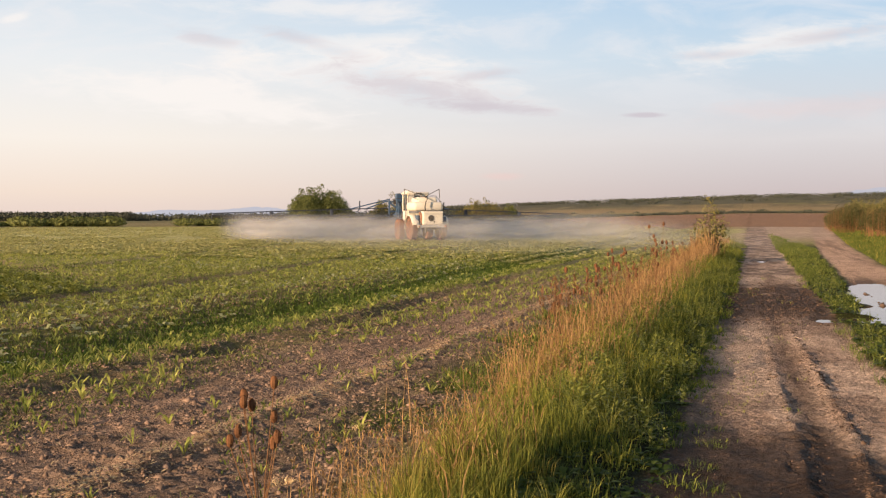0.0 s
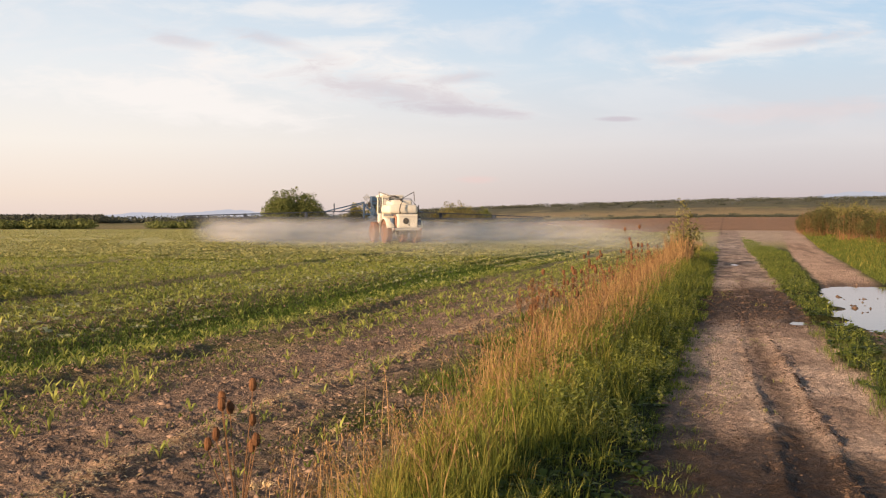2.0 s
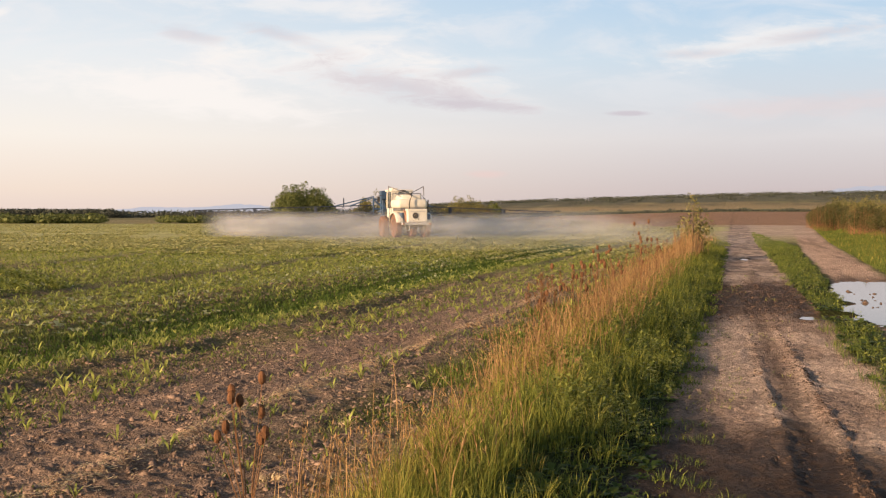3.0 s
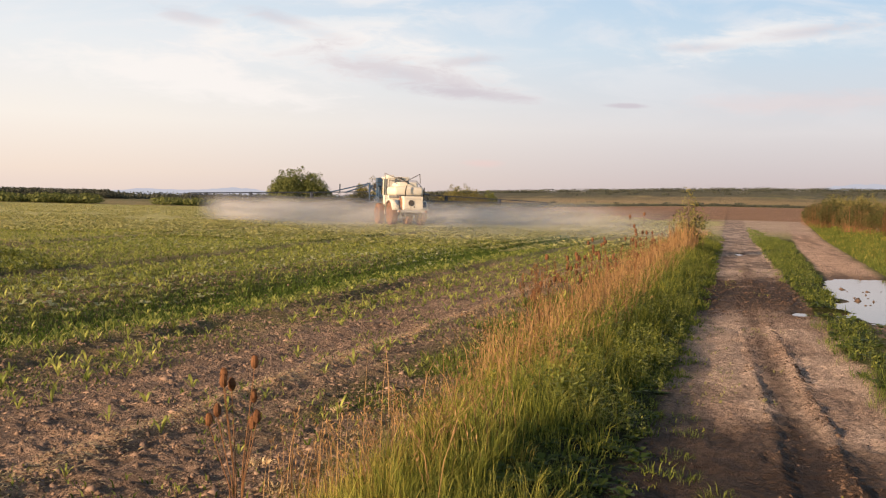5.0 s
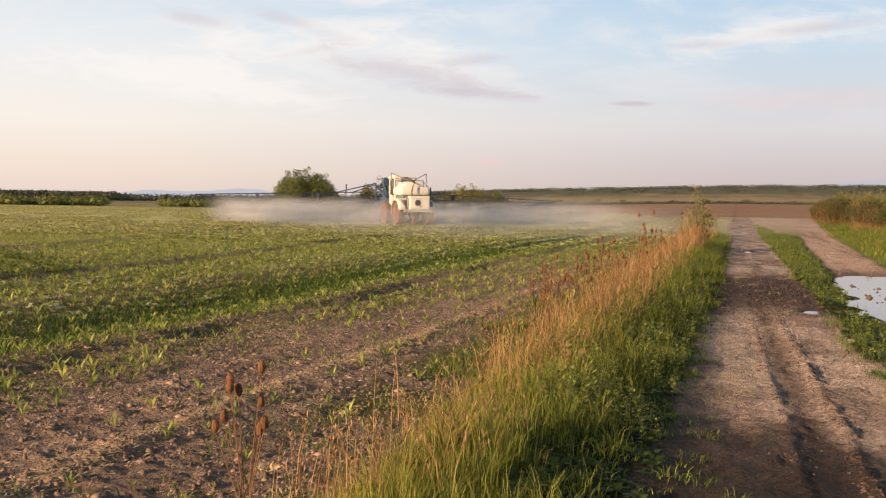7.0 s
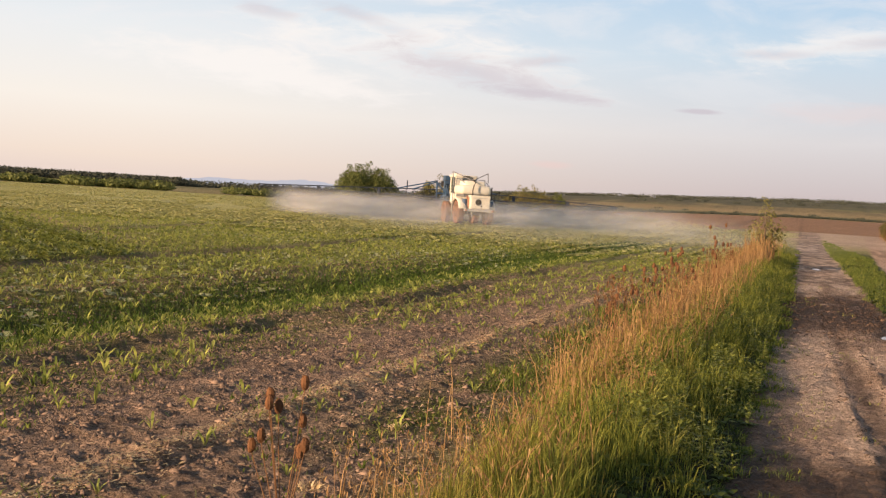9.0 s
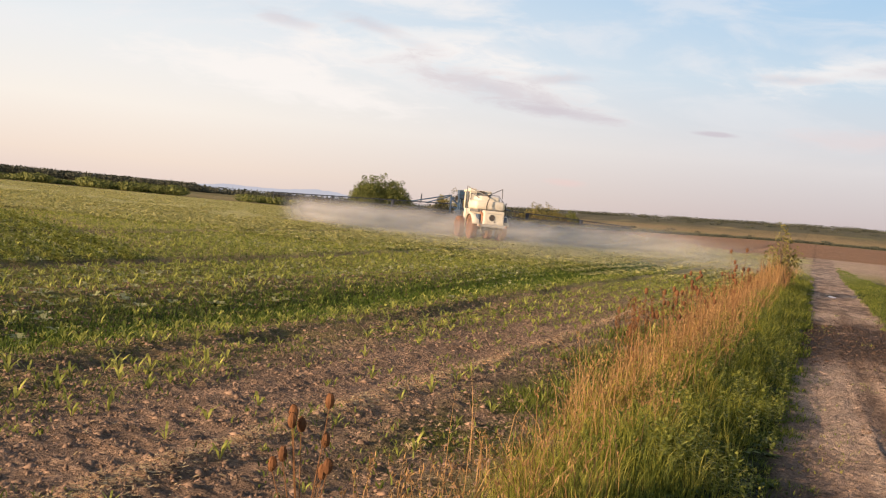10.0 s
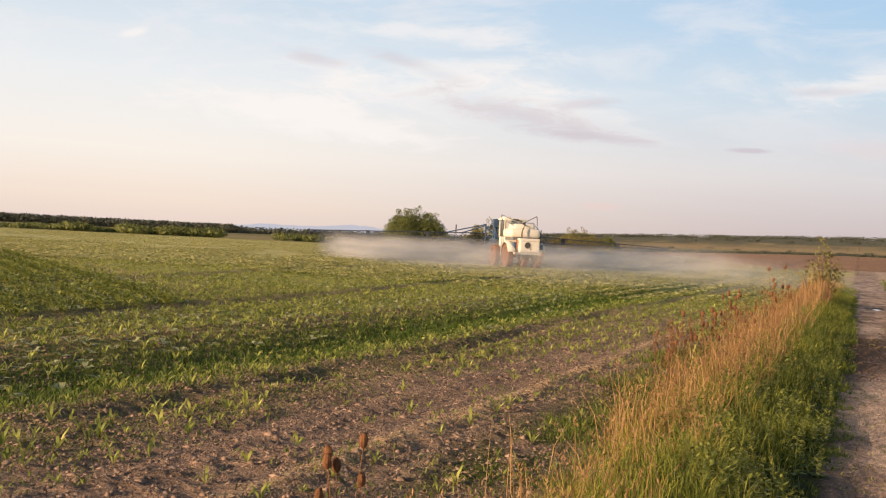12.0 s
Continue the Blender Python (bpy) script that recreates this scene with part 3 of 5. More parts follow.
# ------------------------------------------------------------------ far land
def clump_leaves(rng, centres, radii, count, size):
    """Small bent leaf sprays scattered through a set of rounded clumps: corners and triangles."""
    pick = rng.choice(len(centres), count, p=radii ** 2 / (radii ** 2).sum())
    d = rng.normal(size=(count, 3))
    d /= np.linalg.norm(d, axis=1)[:, None]
    rad = radii[pick] * rng.uniform(0.45, 1.0, count) ** 0.5 * rng.uniform(0.9, 1.12, count)
    p = centres[pick] + d * rad[:, None] * np.array([1, 1, 0.9])
    u = rng.normal(size=(count, 3))
    u /= np.linalg.norm(u, axis=1)[:, None]
    w = np.cross(u, d + rng.normal(size=(count, 3)) * 0.5)
    w /= np.linalg.norm(w, axis=1)[:, None] + 1e-9
    k = size * rng.uniform(0.6, 1.4, count)[:, None]
    fold = np.cross(u, w) * k * 0.25
    co = np.stack([p - u * k, p + w * k * 0.45 + fold, p + u * k, p - w * k * 0.45 + fold], 1).reshape(-1, 3)
    i = np.arange(count)[:, None] * 4
    return co, np.concatenate([i + [0, 1, 2], i + [0, 2, 3]])


def tube(bm, pts, r0, r1, sides=6):
    """A tapered limb through the points."""
    rings = []
    for k, p in enumerate(pts):
        p = Vector(p)
        a = Vector(pts[min(k + 1, len(pts) - 1)]) - Vector(pts[max(k - 1, 0)])
        t = a.normalized() if a.length else Vector((0, 0, 1))
        u = t.orthogonal().normalized()
        v = t.cross(u)
        r = r0 + (r1 - r0) * k / max(1, len(pts) - 1)
        rings.append([bm.verts.new(p + (u * math.cos(2 * math.pi * j / sides) + v * math.sin(2 * math.pi * j / sides)) * r) for j in range(sides)])
    for a, b in zip(rings, rings[1:]):
        for j in range(sides):
            bm.faces.new((a[j], a[(j + 1) % sides], b[(j + 1) % sides], b[j]))
    bm.faces.new(rings[0][::-1]), bm.faces.new(rings[-1])


def part(name, bm, mat, parent, label="", smooth_shade=False):
    me = bpy.data.meshes.new(name)
    bmesh.ops.recalc_face_normals(bm, faces=bm.faces)
    bm.to_mesh(me)
    bm.free()
    if smooth_shade:
        me.polygons.foreach_set("use_smooth", np.ones(len(me.polygons), dtype=bool))
    me.materials.append(mat)
    ob = new(name, me)
    ob.parent = parent
    return tagged(ob, label)


def bush_thing(name, seed, w, d, h, leaves, size, mat, label, lift=0.12, canes=None, lobes=16, category="bush", dome=0.45):
    rng = np.random.default_rng(seed)
    base = tagged(new(name), label, category)
    n = lobes
    ang, rad = rng.uniform(0, 2 * math.pi, n), np.sqrt(rng.uniform(0, 1, n))
    cx, cy = np.cos(ang) * rad * w * 0.42, np.sin(ang) * rad * d * 0.42
    top = h * (1 - dome * rad ** 2) * rng.uniform(0.72, 1.0, n)
    r = np.minimum(rng.uniform(0.18, 0.30, n) * min(w, h * 1.6), top * 0.5)
    centres = np.stack([cx, cy, np.maximum(top - r, h * lift + r * 0.6)], 1)
    low = centres.copy()
    low[:, 2] = rng.uniform(lift, 0.5, n) * h
    low[:, :2] *= 1.08
    tips = np.stack([cx + rng.normal(size=n) * 0.1, cy, top * 1.03], 1)
    allc = np.concatenate([centres, low, tips])
    allr = np.concatenate([r, r * 0.9, np.full(n, 0.07 * h)])
    co, tri = clump_leaves(rng, allc, allr, leaves, size)
    up = np.nonzero(co.reshape(-1, 4, 3)[:, :, 2].min(1) > 0.02)[0]
    co = co.reshape(-1, 4, 3)[up].reshape(-1, 3)
    i = np.arange(len(up))[:, None] * 4
    tri = np.concatenate([i + [0, 1, 2], i + [0, 2, 3]])
    crown = new("crown", array_mesh("crown", co, tri, mat))
    crown.parent = base
    bm = bmesh.new()
    for k in range(min(n, 9)):
        c = centres[k]
        b = (c[0] * 0.25, c[1] * 0.25, -0.1)
        mid = (c[0] * 0.55, c[1] * 0.55, c[2] * 0.5)
        tube(bm, [b, mid, tuple(c)], 0.030 * h / 2, 0.010, 5)
    part("trunk", bm, BARK, base)
    if canes:
        bm = bmesh.new()
        for k in range(canes):
            x, y = rng.uniform(-0.5, 0.5) * w, rng.uniform(-0.55, 0.3) * d
            ch = h * rng.uniform(0.35, 0.75)
            tube(bm, [(x, y, -0.1), (x + rng.normal() * 0.08, y + rng.normal() * 0.08, ch)], 0.012, 0.005, 3)
        part("cane", bm, REED, base, "dry reddish canes")
    return base


def ground_z(x, y):
    s, q = to_plan(np.array([float(x)]), np.array([float(y)]))
    return float(height(s, q, False)[0])


def set_down(ob, x, y, turn=0.0, sink=0.03):
    ob.matrix_basis = pose(x, y, ground_z(x, y) - sink, 0, 0, turn)
    return ob


def polar(az, r):
    return r * math.sin(radians(az)), r * math.cos(radians(az))


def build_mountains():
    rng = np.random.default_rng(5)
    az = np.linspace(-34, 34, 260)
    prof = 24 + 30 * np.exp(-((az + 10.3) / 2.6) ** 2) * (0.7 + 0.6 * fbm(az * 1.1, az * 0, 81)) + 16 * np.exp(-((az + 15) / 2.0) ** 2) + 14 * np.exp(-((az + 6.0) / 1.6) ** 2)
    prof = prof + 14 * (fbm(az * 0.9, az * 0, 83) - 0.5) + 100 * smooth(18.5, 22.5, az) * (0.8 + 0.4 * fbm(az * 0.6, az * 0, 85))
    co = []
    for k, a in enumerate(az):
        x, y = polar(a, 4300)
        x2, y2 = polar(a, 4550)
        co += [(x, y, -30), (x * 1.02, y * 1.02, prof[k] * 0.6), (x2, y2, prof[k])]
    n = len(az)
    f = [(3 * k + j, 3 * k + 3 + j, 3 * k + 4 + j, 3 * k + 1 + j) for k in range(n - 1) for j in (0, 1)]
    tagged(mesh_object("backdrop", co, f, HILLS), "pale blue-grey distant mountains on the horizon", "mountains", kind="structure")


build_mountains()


def scatter_woods(name, seed, places, leaves, size, mat, label, category):
    """A far belt of trees or scrub: rounded clumps of leaf sprays on the ground. places: x, y, radius, height."""
    rng = np.random.default_rng(seed)
    P = np.array(places)
    z = height(*to_plan(P[:, 0], P[:, 1]), False)
    c = np.stack([P[:, 0], P[:, 1], z + P[:, 3] * 0.5], 1)
    pick = rng.integers(0, len(P), leaves)
    d = rng.normal(size=(leaves, 3))
    d /= np.linalg.norm(d, axis=1)[:, None]
    rr = rng.uniform(0.5, 1, leaves) ** 0.4
    p = c[pick] + d * np.stack([P[pick, 2], P[pick, 2], P[pick, 3] * 0.55], 1) * rr[:, None]
    u = rng.normal(size=(leaves, 3))
    u /= np.linalg.norm(u, axis=1)[:, None]
    w = np.cross(u, d)
    k = (size * rng.uniform(0.6, 1.5, leaves))[:, None]
    co = np.stack([p - u * k, p + w * k * 0.7, p + u * k, p - w * k * 0.7], 1).reshape(-1, 3)
    i = np.arange(leaves)[:, None] * 4
    me = array_mesh(name, co, np.concatenate([i + [0, 1, 2], i + [0, 2, 3]]), mat)
    return tagged(new(name, me), label, category, kind="stuff")


def belt(rng, az0, az1, r, spread, n, rad, h):
    out = []
    for k in range(n):
        a = rng.uniform(az0, az1)
        x, y = polar(a, r + rng.uniform(-spread, spread))
        m = rng.uniform(0.65, 1.25)
        out.append((x, y, rad * m, h * m))
    return out


rng = np.random.default_rng(21)
wood = []
for k in range(900):
    a = rng.uniform(-40, -16.4)
    top = 5.8 * rng.uniform(0.85, 1.05) * (0.75 if a > -17.2 else 1)
    x, y = polar(a, 700 + rng.uniform(-10, 60))
    wood.append((x, y, 7, top))
scatter_woods("far_wood", 22, wood, 50000, 0.65, WOODS, "dark green even-topped wood along the field's far end", "wood")
scatter_woods("far_tree_line", 23, belt(rng, -17, 2, 820, 60, 500, 6, 4.6), 14000, 0.9, WOODS, "thin dark line of distant trees", "trees")
scatter_woods("hedgerow", 25, belt(rng, -3, 34, 322, 1.2, 1400, 1.8, 0.6), 24000, 0.25, WOODS, "low dark hedgerow between stubble and meadow", "hedge")
scatter_woods("meadow_scrub", 26, belt(rng, -2, 34, 460, 70, 40, 1.6, 0.9) + belt(rng, -2, 34, 660, 100, 70, 3.0, 1.3), 9000, 0.4, WOODS, "scattered low bushes on pale meadows", "scrub")
scatter_woods("skyline_wood", 28, belt(rng, 0, 34, 1480, 60, 520, 11, 4.6) + belt(rng, 6, 34, 1150, 120, 70, 7, 2.6), 42000, 0.8, WOODS, "uneven hazy wood along the skyline", "wood")
scatter_woods("edge_scrub", 27, belt(rng, -34, -16.8, 228, 6, 60, 3.0, 1.1) + belt(rng, -23.5, -17.8, 222, 4, 34, 2.6, 1.7) + belt(rng, -25.6, -24.4, 222, 3, 8, 2.2, 1.7) + belt(rng, -14.5, -10, 230, 6, 16, 2.2, 1.5),
              26000, 0.24, BUSH, "olive scrub along the far edge of the field", "scrub")

# bushes behind the sprayer
b = set_down(bush_thing("round_bush", 31, 5.0, 3.8, 4.5, 46000, 0.085, BUSH, "rounded dark green bush at the edge of the field", lobes=34, dome=0.16), -11.0, 90)
b = set_down(bush_thing("low_bush", 32, 2.4, 2.0, 2.2, 2200, 0.13, BUSH, "small dark bush beside the large one"), -8.4, 90.5)
b = set_down(bush_thing("spreading_bush", 33, 5.8, 3.2, 4.4, 26000, 0.085, BUSH_OLIVE, "wide olive bush behind the sprayer", lobes=34), -4.0, 96)
b = set_down(bush_thing("scrub_thicket", 34, 5.4, 3.0, 3.7, 26000, 0.085, BUSH_OLIVE, "brownish olive thicket by the field corner", lobes=44, canes=160), 3.7, 100)
b = set_down(bush_thing("dark_bush", 35, 2.6, 2.0, 3.1, 9000, 0.09, BUSH, "dark green bush at the end of the thicket"), 6.4, 100)
b = set_down(bush_thing("slender_sapling", 36, 0.9, 0.9, 3.9, 420, 0.12, BUSH_OLIVE, "thin young tree with sparse leaves", lobes=8, category="tree"), -5.9, 97)

# hedge on the bank past the second track
kinds = [bush_thing("hedge_bush", 40 + k, 4.4, 3.0, 2.5 + 0.25 * k, 9000, 0.062, m, "leafy green hedge bush with dry reddish canes", canes=150, lobes=15, lift=0.22)
         for k, m in enumerate((HEDGE, BUSH_OLIVE, HEDGE))]
for k, s in enumerate((114.5, 113, 111, 108, 105, 101, 98.5, 95.5, 92, 89, 86, 83, 80, 77, 74, 71, 68, 65, 62, 59, 56)):
    q = 9.6 + 0.9 * math.sin(k * 2.1)
    x, y = plan(s, q)
    m = pose(x, y, ground_z(x, y) - 0.05, 0, 0, 70 * k)
    ob = kinds[k % 3] if k < 3 else copy_thing(kinds[k % 3], m)
    ob.matrix_basis = m @ Matrix.Scale((0.60 + 0.36 * min(1.0, max(0.0, (s - 60) / 45))) * (0.90 + 0.22 * math.sin(k * 1.7) ** 2), 4)
    tagged(ob, group="hedge on the bank")

# ------------------------------------------------------------------ grass and crop
def blade_arrays(rng, s, q, h, w, lean, sag=0.35):
    """Bent two-step blades at places of the plan: corners and triangles."""
    n = len(s)
    x, y = plan(s, q)
    z = height(s, q, True) - 0.015
    a, b = rng.uniform(0, 2 * math.pi, n), rng.uniform(0, 2 * math.pi, n)
    side = np.stack([np.cos(a), np.sin(a), np.zeros(n)], 1) * (w * 0.5)[:, None]
    bend = np.stack([np.cos(b), np.sin(b), np.zeros(n)], 1) * (h * lean)[:, None]
    p0 = np.stack([x, y, z], 1)
    up = np.zeros((n, 3))
    up[:, 2] = h
    p1 = p0 + up * 0.55 + bend * 0.3
    p2 = p0 + up * (1 - sag * lean[:, None]) + bend
    co = np.stack([p0 - side, p0 + side, p1 - side * 0.8, p1 + side * 0.8, p2], 1).reshape(-1, 3)
    i = np.arange(n)[:, None] * 5
    return co, np.concatenate([i + [0, 1, 3], i + [0, 3, 2], i + [2, 3, 4]])


def blade_stuff(name, seed, s, q, h, w, lean, mat, label, category="grass"):
    rng = np.random.default_rng(seed)
    n = len(s)
    co, tri = blade_arrays(rng, s, q, h * np.ones(n), w * np.ones(n), lean * np.ones(n))
    return tagged(new(name, array_mesh(name, co, tri, mat)), label, category, kind="stuff")


def sown(rng, n, s0, s1, q0, q1, power=1.6):
    """Places, denser towards the near end."""
    t = rng.uniform(0, 1, n) ** power
    return s0 + (s1 - s0) * t, rng.uniform(q0, q1, n)


def kept(mask, *arrays):
    return [a[mask] for a in arrays]


def tuft_arrays(rng, s, q, per, h, spread, w, lean):
    """Tufts: blades that fan out from each place of the plan."""
    n = len(s) * per
    a, r = rng.uniform(0, 6.283, n), np.sqrt(rng.uniform(0, 1, n)) * np.repeat(spread, per)
    bs, bq = np.repeat(s, per) + r * np.cos(a), np.repeat(q, per) + r * np.sin(a)
    hh = np.repeat(h, per) * rng.uniform(0.35, 1.15, n)
    ww = np.repeat(w, per) * rng.uniform(0.6, 1.3, n)
    ll = np.repeat(lean, per) * rng.uniform(0.2, 1.4, n)
    x, y = plan(bs, bq)
    z = height(bs, bq, True) - 0.015
    o = a + rng.normal(size=n) * 0.7
    dx, dy = plan(np.cos(o), np.sin(o))
    f = rng.uniform(0, 6.283, n)
    side = np.stack([np.cos(f), np.sin(f), np.zeros(n)], 1) * (ww * 0.5)[:, None]
    bend = np.stack([dx, dy, np.zeros(n)], 1) * (hh * ll)[:, None]
    up = np.zeros((n, 3))
    up[:, 2] = hh
    p0 = np.stack([x, y, z], 1)
    p1, p2 = p0 + up * 0.55 + bend * 0.28, p0 + up * (1 - 0.3 * np.minimum(ll, 1.6))[:, None] + bend
    co = np.stack([p0 - side, p0 + side, p1 - side * 0.85, p1 + side * 0.85, p2], 1).reshape(-1, 3)
    i = np.arange(n)[:, None] * 5
    return co, np.concatenate([i + [0, 1, 3], i + [0, 3, 2], i + [2, 3, 4]])


def tuft_stuff(name, seed, s, q, per, h, spread, w, lean, mat, label, category="grass"):
    one = np.ones(len(s))
    co, tri = tuft_arrays(np.random.default_rng(seed), s, q, per, h * one, spread * one, w * one, lean * one)
    return tagged(new(name, array_mesh(name, co, tri, mat)), label, category, kind="stuff")


def stalk_stuff(name, seed, s, q, h, lean, mat, label, category="grass", spikes=7, spike=0.035):
    """Dry grass stalks: a thin leaning stem with a loose feathery head."""
    rng = np.random.default_rng(seed)
    n = len(s)
    x, y = plan(s, q)
    z = height(s, q, True) - 0.015
    a, b = rng.uniform(0, 6.283, n), rng.uniform(0, 6.283, n)
    w = 0.0016 + 0.00016 * s
    side = np.stack([np.cos(a), np.sin(a), np.zeros(n)], 1) * w[:, None]
    bend = np.stack([np.cos(b), np.sin(b), np.zeros(n)], 1) * (h * lean)[:, None]
    p0 = np.stack([x, y, z], 1)
    up = np.zeros((n, 3))
    up[:, 2] = h
    p1, p2 = p0 + up * 0.55 + bend * 0.35, p0 + up * (1 - 0.3 * lean)[:, None] + bend
    stem = np.stack([p0 - side, p0 + side, p1 - side, p1 + side, p2], 1).reshape(-1, 3)
    i = np.arange(n)[:, None] * 5
    tri = [np.concatenate([i + [0, 1, 3], i + [0, 3, 2], i + [2, 3, 4]])]
    m = n * spikes
    f = rng.uniform(0.55, 1.0, m)
    o = np.repeat(p1, spikes, 0) * (1 - f)[:, None] + np.repeat(p2, spikes, 0) * f[:, None]
    d = rng.normal(size=(m, 3)) * [0.55, 0.55, 0.4] + [0, 0, 0.8]
    d *= (spike * rng.uniform(0.5, 1.3, m) / np.linalg.norm(d, axis=1))[:, None]
    c = rng.uniform(0, 6.283, m)
    e = np.stack([np.cos(c), np.sin(c), np.zeros(m)], 1) * (np.repeat(w, spikes) * 1.7)[:, None]
    heads = np.stack([o, o + d * 0.5 + e, o + d, o + d * 0.5 - e], 1).reshape(-1, 3)
    j = len(stem) + np.arange(m)[:, None] * 4
    tri.append(np.concatenate([j + [0, 1, 2], j + [0, 2, 3]]))
    return tagged(new(name, array_mesh(name, np.concatenate([stem, heads]), np.concatenate(tri), mat)), label, category, kind="stuff")


rng = np.random.default_rng(3)
# verge: upright green tufts of all sizes, shorter towards the track
s, q = sown(rng, 5200, 3.4, 64, -2.3, -0.45, 1.9)
k = (q < -0.58 - 0.25 * (1 - smooth(7.5, 10.5, s)) * rng.uniform(0, 2.0, len(s)) + 0.45 * (fbm(s * 1.1, q * 0, 105) - 0.45)) & (fbm(s * 1.5, q * 1.8, 101) > 0.38 + 0.10 * smooth(-1.4, -0.8, q)) & (q > -2.2 + 0.5 * (1 - smooth(5, 10, s)) * fbm(s * 2, q, 102))
s, q = kept(k, s, q)
h = (0.07 + 0.27 * rng.uniform(0, 1, len(s)) ** 1.8) * (1.1 - 0.35 * smooth(-1.2, -0.6, q)) * (0.65 + 0.7 * fbm(s * 1.3, q * 1.6, 103))
g = q + 0.45 * rng.uniform(-1, 1, len(s)) < -1.6
tuft_stuff("yellow_verge_grass", 15, s[g], q[g], 22, h[g], 0.04 + 0.07 * rng.uniform(0, 1, g.sum()) + 0.003 * s[g], 0.0026 + 0.00034 * s[g], 0.45, GRASS_GOLD, "yellowing grass on the field side of the verge")
s, q, h = kept(~g, s, q, h)
g = rng.uniform(0, 1, len(s)) < 0.84
tuft_stuff("verge_grass", 4, s[g], q[g], 30, h[g], 0.03 + 0.07 * rng.uniform(0, 1, g.sum()) + 0.003 * s[g], 0.0030 + 0.00034 * s[g], 0.5, GRASS, "lush yellow-green grass on the verge beside the track")
tuft_stuff("verge_grass", 17, s[~g], q[~g], 30, h[~g] * 0.9, 0.03 + 0.08 * rng.uniform(0, 1, (~g).sum()) + 0.003 * s[~g], 0.0036 + 0.00036 * s[~g], 0.6, GRASS_MID, "deeper green grass tufts on the verge")
# fresh bright tufts at the near end of the verge
s, q = rng.uniform(3.9, 8.6, 460), -2.0 + 1.25 * rng.uniform(0, 1, 460)
k = (fbm(s * 2.2, q * 2.2, 111) > 0.42) & ~((q > -1.25) & (s > 5.0) & (s < 7.0))
s, q = kept(k, s, q)
tuft_stuff("near_verge_grass", 21, s, q, 20, 0.10 + 0.26 * rng.uniform(0, 1, len(s)) ** 1.6, 0.045, 0.0042, 0.5, GRASS_FRESH, "tall fresh yellow-green grass on the verge")
# low growth towards the track, its darker green standing for the verge's shade
s, q = sown(rng, 1700, 3.4, 50, -1.9, -0.40, 1.8)
k = (q < -0.55) | (s > 9.0) | (rng.uniform(0, 1, len(s)) < 0.3)
s, q = kept(k, s, q)
tuft_stuff("verge_undergrowth", 5, s, q, 26, rng.uniform(0.04, 0.13, len(s)), 0.10, 0.0055 + 0.0005 * s, 0.8, GRASS_MID, "low green grass at the track's edge")
# patchy green growth on the field side
s, q = sown(rng, 2600, 5.0, 60, -3.4, -2.1, 1.5)
k = fbm(s * 0.8, q * 1.2, 107) - 0.3 * (1 - smooth(6.0, 8.0, s)) + 0.16 * smooth(-3.0, -2.3, q) + 0.08 * smooth(7, 14, s) > 0.58
s, q = kept(k, s, q)
tuft_stuff("field_edge_weeds", 18, s, q, 20, rng.uniform(0.05, 0.20, len(s)), 0.10 + 0.003 * s, 0.005 + 0.0004 * s, 0.8, GRASS_MID, "green weeds where the field meets the verge", "weeds")
# dry stalks along the field side, in loose bunches
s, q = sown(rng, 620, 4.6, 60, -2.32, -1.35, 1.35)
k = rng.uniform(0, 1, len(s)) < (0.22 + 0.78 * smooth(-1.5, -2.0, q)) * (0.45 + 0.55 * smooth(6.0, 9, s)) * (0.15 + 1.1 * fbm(s * 0.9, q * 1.2, 109))
s, q = kept(k, s, q)
per = 9
bs = np.repeat(s, per) + rng.normal(size=len(s) * per) * (0.07 + 0.004 * np.repeat(s, per))
bq = np.repeat(q, per) + rng.normal(size=len(s) * per) * (0.06 + 0.003 * np.repeat(s, per))
h = np.repeat(0.35 + 0.38 * rng.uniform(0, 1, len(s)) ** 1.3, per) * rng.uniform(0.55, 1.2, len(bs)) * (0.80 + 0.35 * smooth(6, 11, bs))
stalk_stuff("dry_stalks", 6, bs, bq, h, rng.uniform(0.05, 0.55, len(bs)), DRY, "dry golden grass stalks along the field's edge")
s, q = sown(rng, 480, 4.5, 40, -2.2, -1.25, 1.5)
stalk_stuff("stray_stalks", 19, s, q, rng.uniform(0.22, 0.55, len(s)), rng.uniform(0.1, 0.7, len(s)), DRY, "single dry stalks among the green grass")
# reddish seed stalks above the dry grass
s, q = np.concatenate([rng.uniform(10.8, 12.4, 26), rng.uniform(13, 26, 44)]), np.concatenate([rng.uniform(-2.3, -2.0, 26), rng.uniform(-2.3, -1.6, 44)])
stalk_stuff("dock_stalks", 16, s, q, rng.uniform(0.62, 1.0, len(s)), rng.uniform(0.03, 0.22, len(s)), REED, "reddish brown dock stalks gone to seed", "dock", 26, 0.05)
# strip between the tracks and the bank
s, q = sown(rng, 90000, 5, 92, 1.05, 4.6, 1.8)
k = (q < strip_right(s) - 0.22 - 0.09 * np.clip(s - 58, 0, 60) * (0.4 + 1.2 * fbm(s * 0.4, q * 2, 116)) + 0.6 * (fbm(s * 0.9, q * 0, 114) - 0.45)) & (q > 1.25 + 0.5 * (fbm(s * 1.1, q * 0, 115) - 0.5)) & (puddle_depth(s, q) < -0.02) & (fbm(s * 1.5, q * 1.5, 113) > 0.42)
s, q = kept(k, s, q)
blade_stuff("strip_grass", 7, s, q, rng.uniform(0.04, 0.18, len(s)), 0.004 + 0.00024 * s, rng.uniform(0.2, 0.9, len(s)), GRASS_MID, "short green grass between the two tracks")
s, q = sown(rng, 120000, 22, 130, 3.2, 13, 1.3)
